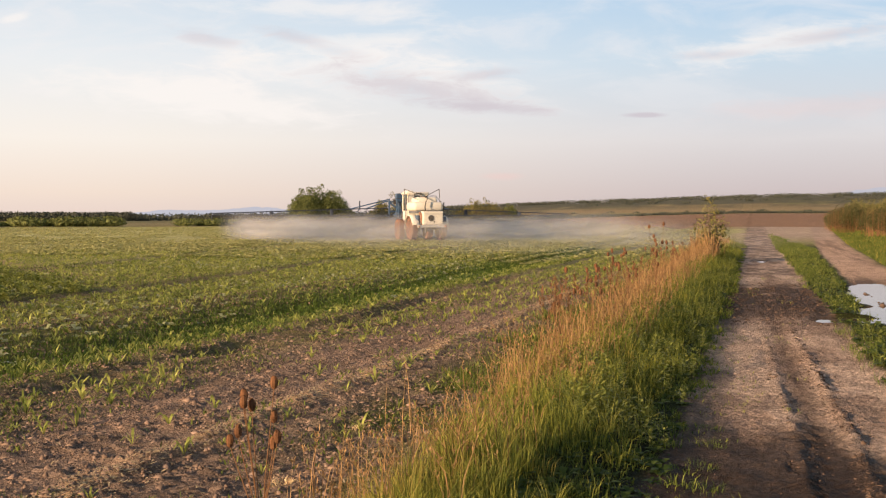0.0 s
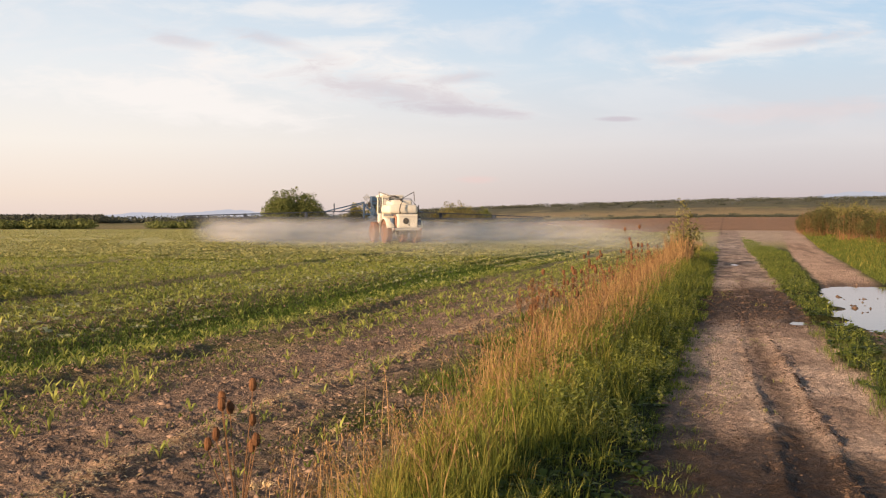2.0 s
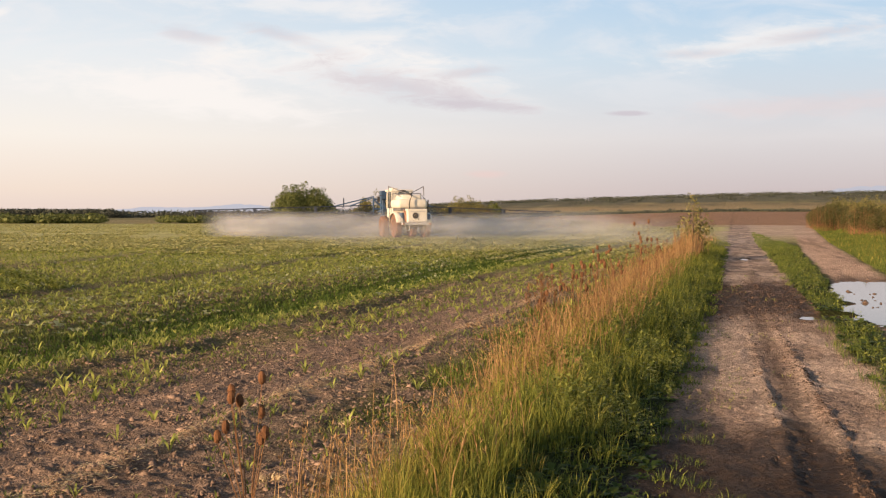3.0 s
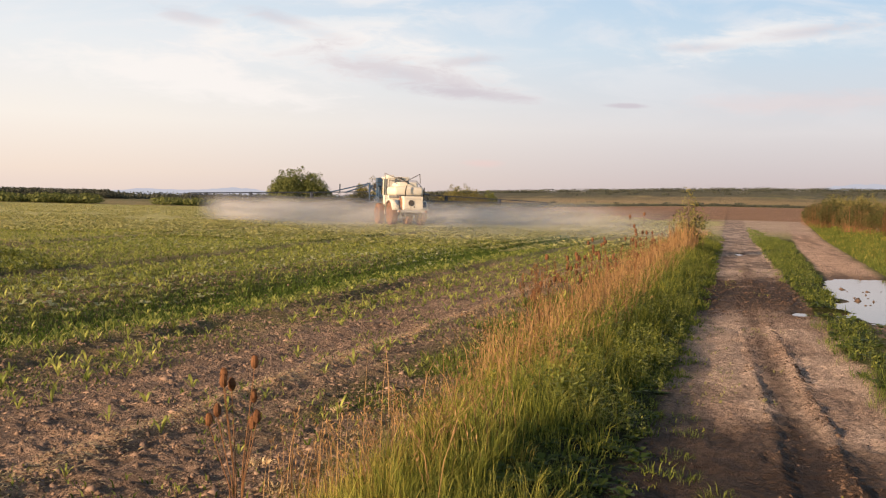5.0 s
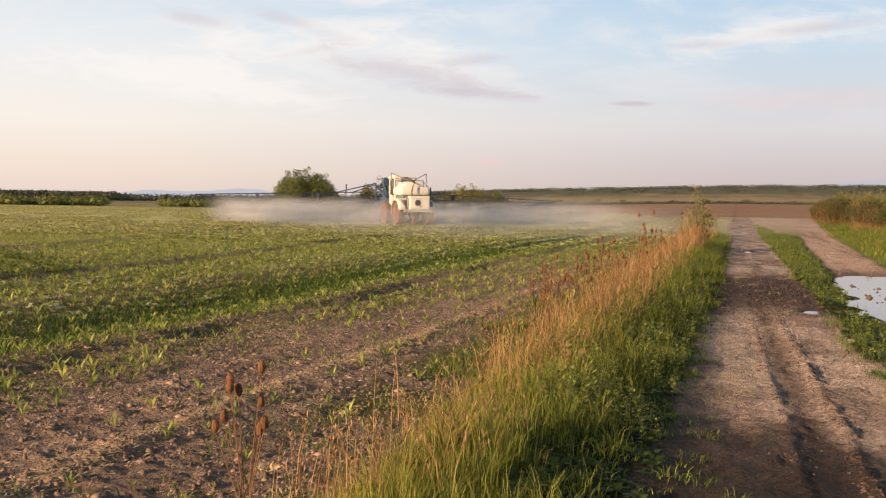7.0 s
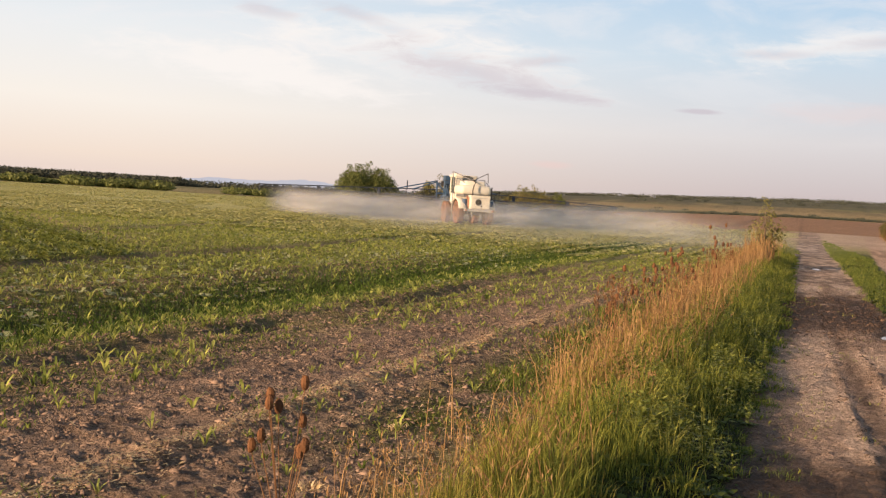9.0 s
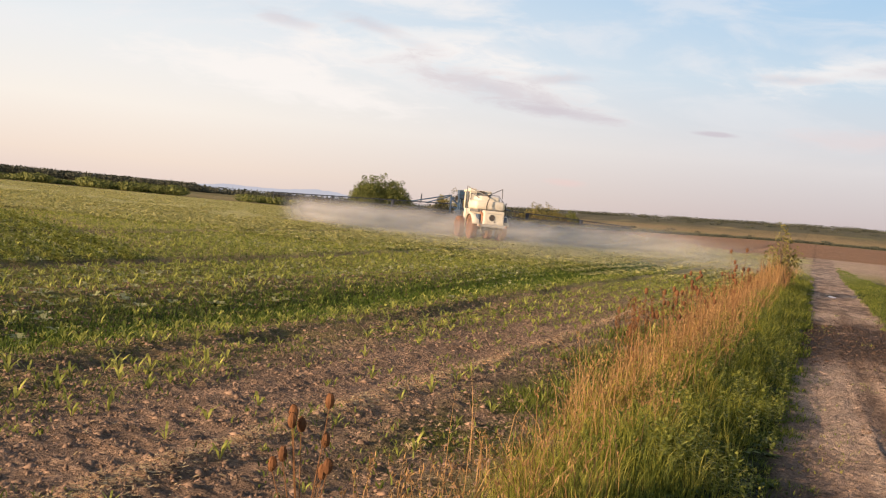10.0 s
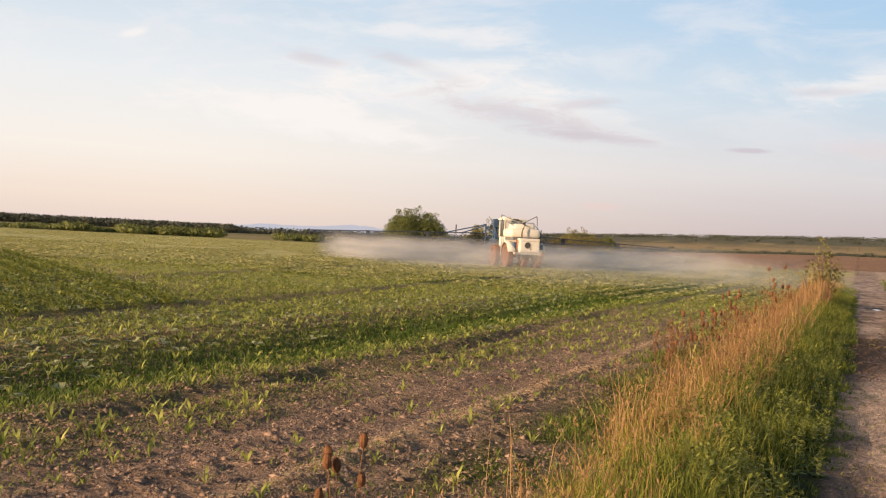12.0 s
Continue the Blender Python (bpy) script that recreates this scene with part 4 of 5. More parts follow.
k = (q > bank_left(s) + 0.1) & (puddle_depth(s, q) < -0.02)
s, q = kept(k, s, q)
blade_stuff("bank_grass", 8, s, q, rng.uniform(0.08, 0.28, len(s)), 0.006 + 0.0003 * s, rng.uniform(0.2, 0.8, len(s)), GRASS_MID, "green grass on the low bank before the hedge")
s, q = sown(rng, 11000, 22, 120, 3.6, 13, 1.3)
k = (q > bank_left(s) + 0.1) & (puddle_depth(s, q) < -0.02) & (fbm(s * 0.3, q * 0.7, 118) > 0.45)
s, q = kept(k, s, q)
blade_stuff("bank_dry_grass", 22, s, q, rng.uniform(0.12, 0.34, len(s)), 0.006 + 0.0003 * s, rng.uniform(0.2, 0.8, len(s)), GRASS_GOLD, "yellowed grass on the low bank")
# hollow in the field: low turf, its dark green partly painted shade
s, q = sown(rng, 110000, 5.4, 60, -10.3, -6.6, 1.35)
k = rng.uniform(0, 1, len(s)) < np.exp(-((q + 8.35) / 0.9) ** 2) * (0.4 + fbm(s * 0.8, q, 117))
s, q = kept(k, s, q)
blade_stuff("hollow_grass", 9, s, q, rng.uniform(0.04, 0.13, len(s)), 0.007 + 0.0005 * s, rng.uniform(0.2, 0.9, len(s)), GRASS_DEEP, "dense low grass in a damp hollow of the field")
# sparse low weeds over the near soil
s, q = sown(rng, 90000, 4, 48, -24, -2.4, 1.4)
k = fbm(s * 1.3, q * 1.3, 119) + 0.24 * smooth(-4.6, -6.4, q) + 0.22 * np.exp(-((q + 2.6) / 0.5) ** 2) - 0.35 * np.exp(-(wheel_line(s, q) / 0.35) ** 2) > 0.53
s, q = kept(k, s, q)
blade_stuff("field_weeds", 10, s, q, rng.uniform(0.02, 0.09, len(s)), 0.010 + 0.0005 * s, rng.uniform(0.3, 1.0, len(s)), GRASS_MID, "small green weeds between the clods", "weeds")
s, q = np.array([5.7, 6.0, 6.3, 5.4, 6.9, 7.6, 8.2]), np.array([-0.15, -0.05, -0.25, -0.35, -0.30, -0.28, -0.32])
tuft_stuff("track_edge_tuft", 20, s, q, 60, np.array([0.11, 0.08, 0.10, 0.09, 0.07, 0.09, 0.08]), 0.11, 0.005, 0.9, GRASS_MID, "low grass tufts at the track's muddy edge")
s, q = sown(rng, 6500, 3.6, 30, -0.8, 1.3, 1.5)
k = fbm(s * 0.9, q * 1.6, 121) + 0.35 * np.exp(-((q + 0.55) / 0.35) ** 2) > 0.69
s, q = kept(k, s, q)
blade_stuff("track_tufts", 12, s, q, rng.uniform(0.02, 0.07, len(s)), 0.006 + 0.0003 * s, rng.uniform(0.3, 1.0, len(s)), GRASS, "stray grass tufts on the dirt track")

# crop seedlings in rows along the track
def seedling_arrays(rng, leaves=5, size=0.2):
    """Arching strap leaves that grow out of one foot."""
    co, tri = [np.zeros(3)], []
    for k in range(leaves):
        a = k * 2.4 + rng.uniform(-0.4, 0.4)
        d = np.array([math.cos(a), math.sin(a), 0])
        w = np.array([-d[1], d[0], 0]) * size * 0.075
        L = size * rng.uniform(0.7, 1.15)
        rise, out = rng.uniform(0.75, 1.0), rng.uniform(0.35, 0.8)
        p1, p2, p3 = d * L * out * 0.35 + [0, 0, L * rise * 0.55], d * L * out * 0.8 + [0, 0, L * rise * 0.85], d * L * out * 1.35 + [0, 0, L * rise * 0.55]
        i = len(co)
        co += [p1 - w, p1 + w, p2 - w * 0.8, p2 + w * 0.8, p3]
        tri += [(0, i + 1, i), (i, i + 1, i + 3), (i, i + 3, i + 2), (i + 2, i + 3, i + 4)]
    return np.array(co), np.array(tri)


def rosette_arrays(rng, leaves=7, size=0.12):
    """A flat broad-leaved weed."""
    co, tri = [], []
    for k in range(leaves):
        a = k * 6.283 / leaves + rng.uniform(-0.3, 0.3)
        d, w = np.array([math.cos(a), math.sin(a), 0]), np.array([-math.sin(a), math.cos(a), 0])
        L, up = size * rng.uniform(0.6, 1.1), rng.uniform(0.25, 0.8)
        i = len(co)
        co += [d * 0.01, d * L * 0.5 + w * L * 0.26 + [0, 0, L * up * 0.6], d * L * 0.5 - w * L * 0.26 + [0, 0, L * up * 0.6], d * L + [0, 0, L * up * 0.55]]
        tri += [(i, i + 1, i + 2), (i + 1, i + 3, i + 2)]
    return np.array(co), np.array(tri)


def rows_of_plants(rng, s0, s1, q0, q1, row, step, fill):
    out = []
    for q in np.arange(q1, q0, -row):
        s = np.arange(s0, s1, step)
        s = s + rng.uniform(-0.45, 0.45, len(s)) * step
        s = s[rng.uniform(0, 1, len(s)) < fill]
        out.append(np.stack([s, q + rng.normal(size=len(s)) * 0.05], 1))
    return np.concatenate(out)


def joined_plants(name, seed, models, places, mat, label, category):
    rng = np.random.default_rng(seed)
    cos, tris, base = [], [], 0
    pick = rng.integers(0, len(models), len(places))
    z = height(places[:, 0], places[:, 1]) - 0.01
    x, y = plan(places[:, 0], places[:, 1])
    for k, (co, tri) in enumerate(models):
        idx = np.nonzero(pick == k)[0]
        if not len(idx):
            continue
        a, m = rng.uniform(0, 6.283, len(idx)), rng.uniform(0.6, 1.3, len(idx))
        ca, sa = np.cos(a)[:, None], np.sin(a)[:, None]
        X = (co[None, :, 0] * ca - co[None, :, 1] * sa) * m[:, None] + x[idx, None]
        Y = (co[None, :, 0] * sa + co[None, :, 1] * ca) * m[:, None] + y[idx, None]
        Z = co[None, :, 2] * m[:, None] + z[idx, None]
        cos.append(np.stack([X, Y, Z], -1).reshape(-1, 3))
        tris.append((tri[None] + (np.arange(len(idx)) * len(co))[:, None, None]).reshape(-1, 3) + base)
        base += len(cos[-1])
    return tagged(new(name, array_mesh(name, np.concatenate(cos), np.concatenate(tris), mat)), label, category, kind="stuff")


rng = np.random.default_rng(61)
SEEDLINGS = [seedling_arrays(rng, n, z) for n, z in ((4, 0.09), (5, 0.11), (5, 0.14), (6, 0.13), (4, 0.15), (6, 0.10))]
ROSETTES = [rosette_arrays(rng, n, z) for n, z in ((6, 0.10), (8, 0.13), (7, 0.16))]
near_places = rows_of_plants(rng, 4.2, 17, -12.0, -2.9, 0.7, 0.30, 0.42)
near_places = near_places[np.argsort(near_places[:, 0])][:300]
reach = near_places[:, 0].max()
seed_meshes = [array_mesh("seedling", co, tri, CROP) for co, tri in SEEDLINGS]
for k, (s1, q1) in enumerate(near_places):
    x, y = plan(s1, q1)
    ob = new("seedling", seed_meshes[k % len(seed_meshes)])
    ob.matrix_basis = pose(x, y, float(height(np.array([s1]), np.array([q1]))[0]) - 0.012, 0, 0, rng.uniform(0, 360)) @ Matrix.Scale(rng.uniform(0.65, 1.35), 4)
    tagged(ob, "young light green crop seedling in dry cloddy soil", "seedling", "seedlings in the field")
places = rows_of_plants(rng, 4.2, 44, -34, -2.9, 0.35, 0.17, 0.66)
places = places[(places[:, 0] > reach) | (places[:, 1] < -5.2)]
places = places[wheel_line(places[:, 0], places[:, 1]) > np.where(places[:, 1] > -8, 0.25, 0.45)]
places = places[fbm(places[:, 0] * 0.4, places[:, 1] * 0.4, 131) + 0.34 * smooth(-4, -7.5, places[:, 1]) + 0.15 * smooth(14, 30, places[:, 0]) > 0.50]
places = places[rng.uniform(0, 1, len(places)) > 0.75 * np.exp(-((places[:, 1] + 8.4) / 0.7) ** 2)]
joined_plants("crop_rows", 62, SEEDLINGS, places, CROP, "rows of young light green crop plants", "crop")
n = 42000
s, q = 38 + 75 * rng.uniform(0, 1, n) ** 1.25, rng.uniform(-75, -3.2, n)
k = fbm(s * 0.22, q * 0.3, 133) + 0.2 * rng.uniform(0, 1, n) > 0.46 + 0.45 * smooth(45, 112, s)
far_places = np.stack([s[k], (np.round(q / 0.7) * 0.7 + rng.normal(size=n) * 0.08)[k]], 1)
n = 30000
s, q = 85 + 115 * rng.uniform(0, 1, n), rng.uniform(-170, -3.2, n)
k = (np.hypot(s, q) < 205) & (q < -3.2 - 0.3 * np.clip(s - 100, 0, 200)) & (fbm(s * 0.1, q * 0.15, 134) > 0.36)
far_places = np.concatenate([far_places, np.stack([s[k], q[k]], 1)])
far_places = far_places[wheel_line(far_places[:, 0], far_places[:, 1]) > 0.5]
joined_plants("far_crop_rows", 63, [rosette_arrays(rng, 4, 0.24), rosette_arrays(rng, 5, 0.28)], far_places, CROP_FAR, "yellow-green young crop over the wide field", "crop")
w = rows_of_plants(rng, 6, 50, -36, -6.5, 0.35, 0.35, 0.7)
w = w[wheel_line(w[:, 0], w[:, 1]) > 0.4]
w = w[fbm(w[:, 0] * 0.25, w[:, 1] * 0.3, 137) + 0.26 * np.exp(-((w[:, 1] + 10.8) / 1.5) ** 2) > 0.55]
n = 14000
s, q = 13 + 37 * rng.uniform(0, 1, n) ** 1.1, -3.5 - 34 * rng.uniform(0, 1, n) ** 1.3
k = (fbm(s * 0.5, q * 0.7, 139) > 0.40) & (rng.uniform(0, 1, n) < smooth(-4.2, -7.0, q) + smooth(18, 34, s)) & (wheel_line(s, q) > np.where(q > -8, 0.25, 0.5)) & (np.abs(q + 8.35) > 0.5)
joined_plants("broad_seedlings", 67, [rosette_arrays(rng, 5, 0.10), rosette_arrays(rng, 6, 0.12), rosette_arrays(rng, 5, 0.08)], np.stack([s[k], q[k]], 1), CROP, "leafy yellow-green seedlings between the rows", "crop")
joined_plants("pale_weeds", 64, ROSETTES, w, WEED, "pale broad-leaved weeds among the crop", "weeds")


def herb_arrays(rng, h, leaves, size):
    """An upright leafy stem with leaves up its whole length."""
    co, tri = [np.array([-0.003, 0, 0]), np.array([0.003, 0, 0]), np.array([rng.uniform(-0.2, 0.2) * h, rng.uniform(-0.2, 0.2) * h, h])], [(0, 1, 2)]
    top = co[2]
    for k in range(leaves):
        f = 0.15 + 0.85 * (k + 1) / leaves
        a, L = k * 2.4 + rng.uniform(-0.4, 0.4), size * rng.uniform(0.7, 1.2) * (1.25 - 0.6 * f)
        d, w = np.array([math.cos(a), math.sin(a), rng.uniform(-0.1, 0.7)]), np.array([-math.sin(a), math.cos(a), 0])
        o, i = top * f, len(co)
        co += [o, o + d * L * 0.5 + w * L * 0.28, o + d * L, o + d * L * 0.5 - w * L * 0.28]
        tri += [(i, i + 1, i + 2), (i, i + 2, i + 3)]
    return np.array(co), np.array(tri)


n = 4800
s, q = 7.2 + 50 * rng.uniform(0, 1, n) ** 1.7, -0.55 - 1.35 * rng.uniform(0, 1, n)
k = (fbm(s * 1.2, q * 1.5, 145) > 0.43) & (rng.uniform(0, 1, n) < 0.35 + 0.65 * smooth(7, 12, s))
joined_plants("verge_herbs", 68, [herb_arrays(rng, hh, nl, z) for hh, nl, z in ((0.16, 10, 0.045), (0.22, 13, 0.05), (0.12, 8, 0.04), (0.26, 15, 0.05))], np.stack([s[k], q[k]], 1), HERB, "leafy green herbs crowding the verge", "herbs")
n = 900
s, q = 8 + 46 * rng.uniform(0, 1, n) ** 1.4, rng.uniform(1.3, 3.2, n)
k = (q < strip_right(s) - 0.15) & (puddle_depth(s, q) < -0.04)
joined_plants("strip_herbs", 69, [herb_arrays(rng, hh, nl, z) for hh, nl, z in ((0.14, 9, 0.06), (0.20, 11, 0.07))], np.stack([s[k], q[k]], 1), HERB, "leafy herbs between the tracks", "herbs")
# block of stronger crop sown at a slant
v = rng.uniform(0, 1, (15000, 2)) * [30, 34] + [10, -46]
across = v[:, 0] * 0.79 + v[:, 1] * 0.62
move = (np.round(across / 0.9) * 0.9 - across) * 0.85
v = v + np.stack([move * 0.79, move * 0.62], 1)
v = v[patch_side(v[:, 0], v[:, 1]) > 0.2 * rng.uniform(0, 1, len(v))]
joined_plants("slanting_crop_rows", 70, [herb_arrays(rng, 0.16, 8, 0.13), herb_arrays(rng, 0.20, 9, 0.14)], v, HERB, "denser green crop rows running at a slant", "crop")
n = 2300
s, q = 4.6 + 45 * rng.uniform(0, 1, n) ** 1.6, -0.55 - 1.2 * rng.uniform(0, 1, n) ** 1.4
joined_plants("verge_weeds", 65, [rosette_arrays(rng, 6, 0.05), rosette_arrays(rng, 7, 0.07), rosette_arrays(rng, 6, 0.10)], np.stack([s, q], 1), DOCK, "dark broad-leaved weeds in the verge", "weeds")
n = 420
s, q = 9 + 20 * rng.uniform(0, 1, n), rng.uniform(1.3, 2.3, n)
k = puddle_depth(s, q) < -0.05
joined_plants("strip_weeds", 66, ROSETTES, np.stack([s[k], q[k]], 1), DOCK, "broad-leaved weeds by the puddle", "weeds")


# soil clods
def clod_model(rng):
    bm = bmesh.new()
    for p in ((1, 0, 0), (0, 1, 0), (-1, 0, 0), (0, -1, 0), (0, 0, 1), (0, 0, -1)):
        bm.verts.new(Vector(p) + Vector(rng.uniform(-0.35, 0.35, 3)))
    vs = list(bm.verts)
    for j in range(4):
        bm.faces.new((vs[j], vs[(j + 1) % 4], vs[4])), bm.faces.new((vs[(j + 1) % 4], vs[j], vs[5]))
    bm.verts.index_update()
    for v in bm.verts:
        v.co *= rng.uniform(0.5, 1.3)
        v.co.z *= 0.7
    co, tri = np.array([v.co[:] for v in bm.verts]), np.array([[v.index for v in f.verts] for f in bm.faces])
    bm.free()
    return co, tri


rng = np.random.default_rng(71)
CLODS = [clod_model(rng) for _ in range(9)]


def scatter_clods(name, seed, s, q, size, label, mat=SOIL, lift=0.0):
    rng = np.random.default_rng(seed)
    n = len(s)
    x, y = plan(s, q)
    z = height(s, q) - size * 0.3 + lift
    cos, tris, base = [], [], 0
    pick = rng.integers(0, len(CLODS), n)
    for k, (co, tri) in enumerate(CLODS):
        idx = np.nonzero(pick == k)[0]
        a = rng.uniform(0, 6.283, len(idx))
        ca, sa, m = np.cos(a)[:, None], np.sin(a)[:, None], size[idx, None]
        X = (co[None, :, 0] * ca - co[None, :, 1] * sa) * m + x[idx, None]
        Y = (co[None, :, 0] * sa + co[None, :, 1] * ca) * m + y[idx, None]
        cos.append(np.stack([X, Y, co[None, :, 2] * m + z[idx, None]], -1).reshape(-1, 3))
        tris.append((tri[None] + (np.arange(len(idx)) * len(co))[:, None, None]).reshape(-1, 3) + base)
        base += len(cos[-1])
    return tagged(new(name, array_mesh(name, np.concatenate(cos), np.concatenate(tris), mat)), label, "soil", kind="stuff")


s, q = sown(rng, 110000, 4.0, 28, -11, -2.0, 1.6)
k = fbm(s * 0.9, q * 0.9, 141) + 0.15 * rng.uniform(0, 1, len(s)) > 0.40
s, q = kept(k, s, q)
scatter_clods("soil_clods", 72, s, q, 0.006 + 0.034 * rng.uniform(0, 1, len(s)) ** 3.2, "crumbled dry clods lying on the field")
s, q = sown(rng, 34000, 4.3, 30, -0.9, 1.6, 1.6)
rut = 0.44 - 0.02 * np.clip(s - 8, 0, 14)
k = (rng.uniform(0, 1, len(s)) < 0.25 + 0.8 * np.exp(-((q - rut - 0.28) / 0.14) ** 2)) & (puddle_depth(s, q) < -0.1)
s, q = kept(k, s, q)
n = 1500
s2 = rng.uniform(4.6, 16, n)
q2 = 0.72 - 0.02 * np.clip(s2 - 8, 0, 14) + rng.normal(size=n) * 0.045 - np.where(rng.uniform(0, 1, n) < 0.3, 0.42, 0)
k = fbm(s2 * 2.0, q2 * 2, 147) > 0.40
scatter_clods("rut_clods", 76, s2[k], q2[k], 0.006 + 0.026 * rng.uniform(0, 1, k.sum()) ** 3, "mud pushed up along the wheel rut", RUT_MUD)
n = 3000
s2, q2 = sown(rng, n, 4.2, 30, -3.95, -3.62, 1.4)
k = fbm(s2 * 1.1, q2 * 0, 151) > 0.36
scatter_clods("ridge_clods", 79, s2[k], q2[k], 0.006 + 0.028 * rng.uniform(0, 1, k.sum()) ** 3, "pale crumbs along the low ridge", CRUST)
n = 5000
s2, q2 = 25 + 50 * rng.uniform(0, 1, n) ** 1.3, rng.uniform(2.0, 7, n)
k = (q2 > strip_right(s2) + 0.1) & (q2 < bank_left(s2)) & (puddle_depth(s2, q2) < -0.08) & (fbm(s2 * 0.35, q2 * 2.4, 149) > 0.50)
scatter_clods("track_clods", 78, s2[k], q2[k], 0.012 + 0.05 * rng.uniform(0, 1, k.sum()) ** 3, "dry clods strewn along the second track", CRUST)
n = 5200
s2, q2 = rng.uniform(16.5, 30, n), rng.uniform(-0.5, 1.35, n)
k = (rng.uniform(0, 1, n) < np.exp(-((s2 - 21.5) / 5.0) ** 4)) & (fbm(s2 * 1.2, q2 * 2.2, 71) > 0.36) & (puddle_depth(s2, q2) < -0.1)
scatter_clods("mud_clods", 80, s2[k], q2[k], 0.010 + 0.045 * rng.uniform(0, 1, k.sum()) ** 2.5, "dark churned mud clods across the track", RUT_MUD)
n = 60
s2, q2 = rng.uniform(17.5, 25, n), rng.uniform(2.4, 4.6, n)
scatter_clods("puddle_clods", 77, s2, q2, 0.03 + 0.045 * rng.uniform(0, 1, n) ** 2, "dark mud lumps rising from the puddle", MUD, 0.11)
scatter_clods("track_crumbs", 73, s, q, 0.004 + 0.014 * rng.uniform(0, 1, len(s)) ** 5, "mud crumbs and small stones on the track", MUD)
s, q = sown(rng, 70000, 4.3, 26, -0.5, 1.5, 1.5)
k = (rng.uniform(0, 1, len(s)) < 0.22 + 0.5 * smooth(0.45, 0.6, fbm(s * 1.5, q * 3, 143)) + 0.7 * np.exp(-((q - 0.66 + 0.02 * np.clip(s - 8, 0, 14)) / 0.09) ** 2)) & (puddle_depth(s, q) < -0.1) & (rng.uniform(0, 1, len(s)) > 1.2 * wet_and_shade(s, q)) & (s > 7.6)
s, q = kept(k, s, q)
scatter_clods("crust_crumbs", 75, s, q, 0.003 + 0.009 * rng.uniform(0, 1, len(s)) ** 5, "pale dried crust crumbs on the track", CRUST)


# dry straw lying on the soil
def straw_litter(name, seed, s, q, label):
    rng = np.random.default_rng(seed)
    n = len(s)
    x, y = plan(s, q)
    z = height(s, q) + 0.006
    a, L = rng.uniform(0, 6.283, n), rng.uniform(0.015, 0.05, n)
    d = np.stack([np.cos(a), np.sin(a), rng.uniform(-0.1, 0.3, n)], 1) * L[:, None]
    w = np.stack([-np.sin(a), np.cos(a), np.zeros(n)], 1) * (0.003 + 0.0003 * s)[:, None]
    p = np.stack([x, y, z], 1)
    co = np.stack([p - w, p + w, p + d + w, p + d - w], 1).reshape(-1, 3)
    i = np.arange(n)[:, None] * 4
    return tagged(new(name, array_mesh(name, co, np.concatenate([i + [0, 1, 2], i + [0, 2, 3]]), STRAW)), label, "straw", kind="stuff")


s, q = sown(rng, 30000, 4, 28, -7.5, -2.1, 1.4)
s2, q2 = sown(rng, 9000, 4, 34, -4.0, -3.5, 1.3)
s, q = np.concatenate([s, s2]), np.concatenate([q, q2])
k = rng.uniform(0, 1, len(s)) < 0.10 + 0.9 * np.exp(-((q + 3.8) / 0.13) ** 2) + 0.3 * np.exp(-((q + 2.4) / 0.3) ** 2) + 0.25 * np.exp(-((q + 6.7) / 0.3) ** 2)
straw_litter("straw_litter", 74, *kept(k, s, q), "bits of pale dry straw on the soil")


# teasels and tall dry weeds
def teasel(seed, heads, h, spread, label, head_size=0.030):
    rng = random.Random(seed)
    base = tagged(new("teasel"), label, "teasel", "dry teasels on the verge")
    for k in range(heads):
        a, top = rng.uniform(0, 6.283), h * (1 if k == 0 else rng.uniform(0.6, 0.97))
        x, y = math.cos(a) * spread * rng.uniform(0.3, 1), math.sin(a) * spread * rng.uniform(0.3, 1)
        bm = bmesh.new()
        pts = [(x * 0.15, y * 0.15, -0.03), (x * 0.3, y * 0.3, top * 0.4), (x * 0.75, y * 0.75, top * 0.75), (x, y, top - head_size)]
        tube(bm, pts, 0.0034, 0.002, 5)
        stem = part("stem", bm, REED, base)
        bm = bmesh.new()
        bmesh.ops.create_uvsphere(bm, u_segments=9, v_segments=7, radius=1)
        for v in bm.verts:
            p = v.co.copy()
            v.co = Vector((p.x * head_size * 0.72, p.y * head_size * 0.72, p.z * head_size * 1.25)) * (1 + 0.18 * rng.random()) + Vector((x, y, top))
        for j in range(8):
            b = 6.283 * j / 8 + rng.random()
            d = Vector((math.cos(b), math.sin(b), 0))
            o = Vector((x, y, top - head_size * 1.1))
            tip = o + d * head_size * 1.5 + Vector((0, 0, head_size * rng.uniform(0.6, 1.8)))
            t = Vector((-d.y, d.x, 0)) * 0.0022
            bm.faces.new([bm.verts.new(c) for c in (o - t, o + t, tip)])
        for j in range(46):
            b, e = rng.uniform(0, 6.283), rng.uniform(-0.9, 1.2)
            d = Vector((math.cos(b) * math.cos(e), math.sin(b) * math.cos(e), math.sin(e)))
            o = Vector((x + d.x * head_size * 0.7, y + d.y * head_size * 0.7, top + d.z * head_size * 1.2))
            t = d.orthogonal().normalized() * 0.0016
            bm.faces.new([bm.verts.new(c) for c in (o - t, o + t, o + d * head_size * 0.4)])
        part("seed_head", bm, BROWN, stem, "spiky brown seed head")
    return base


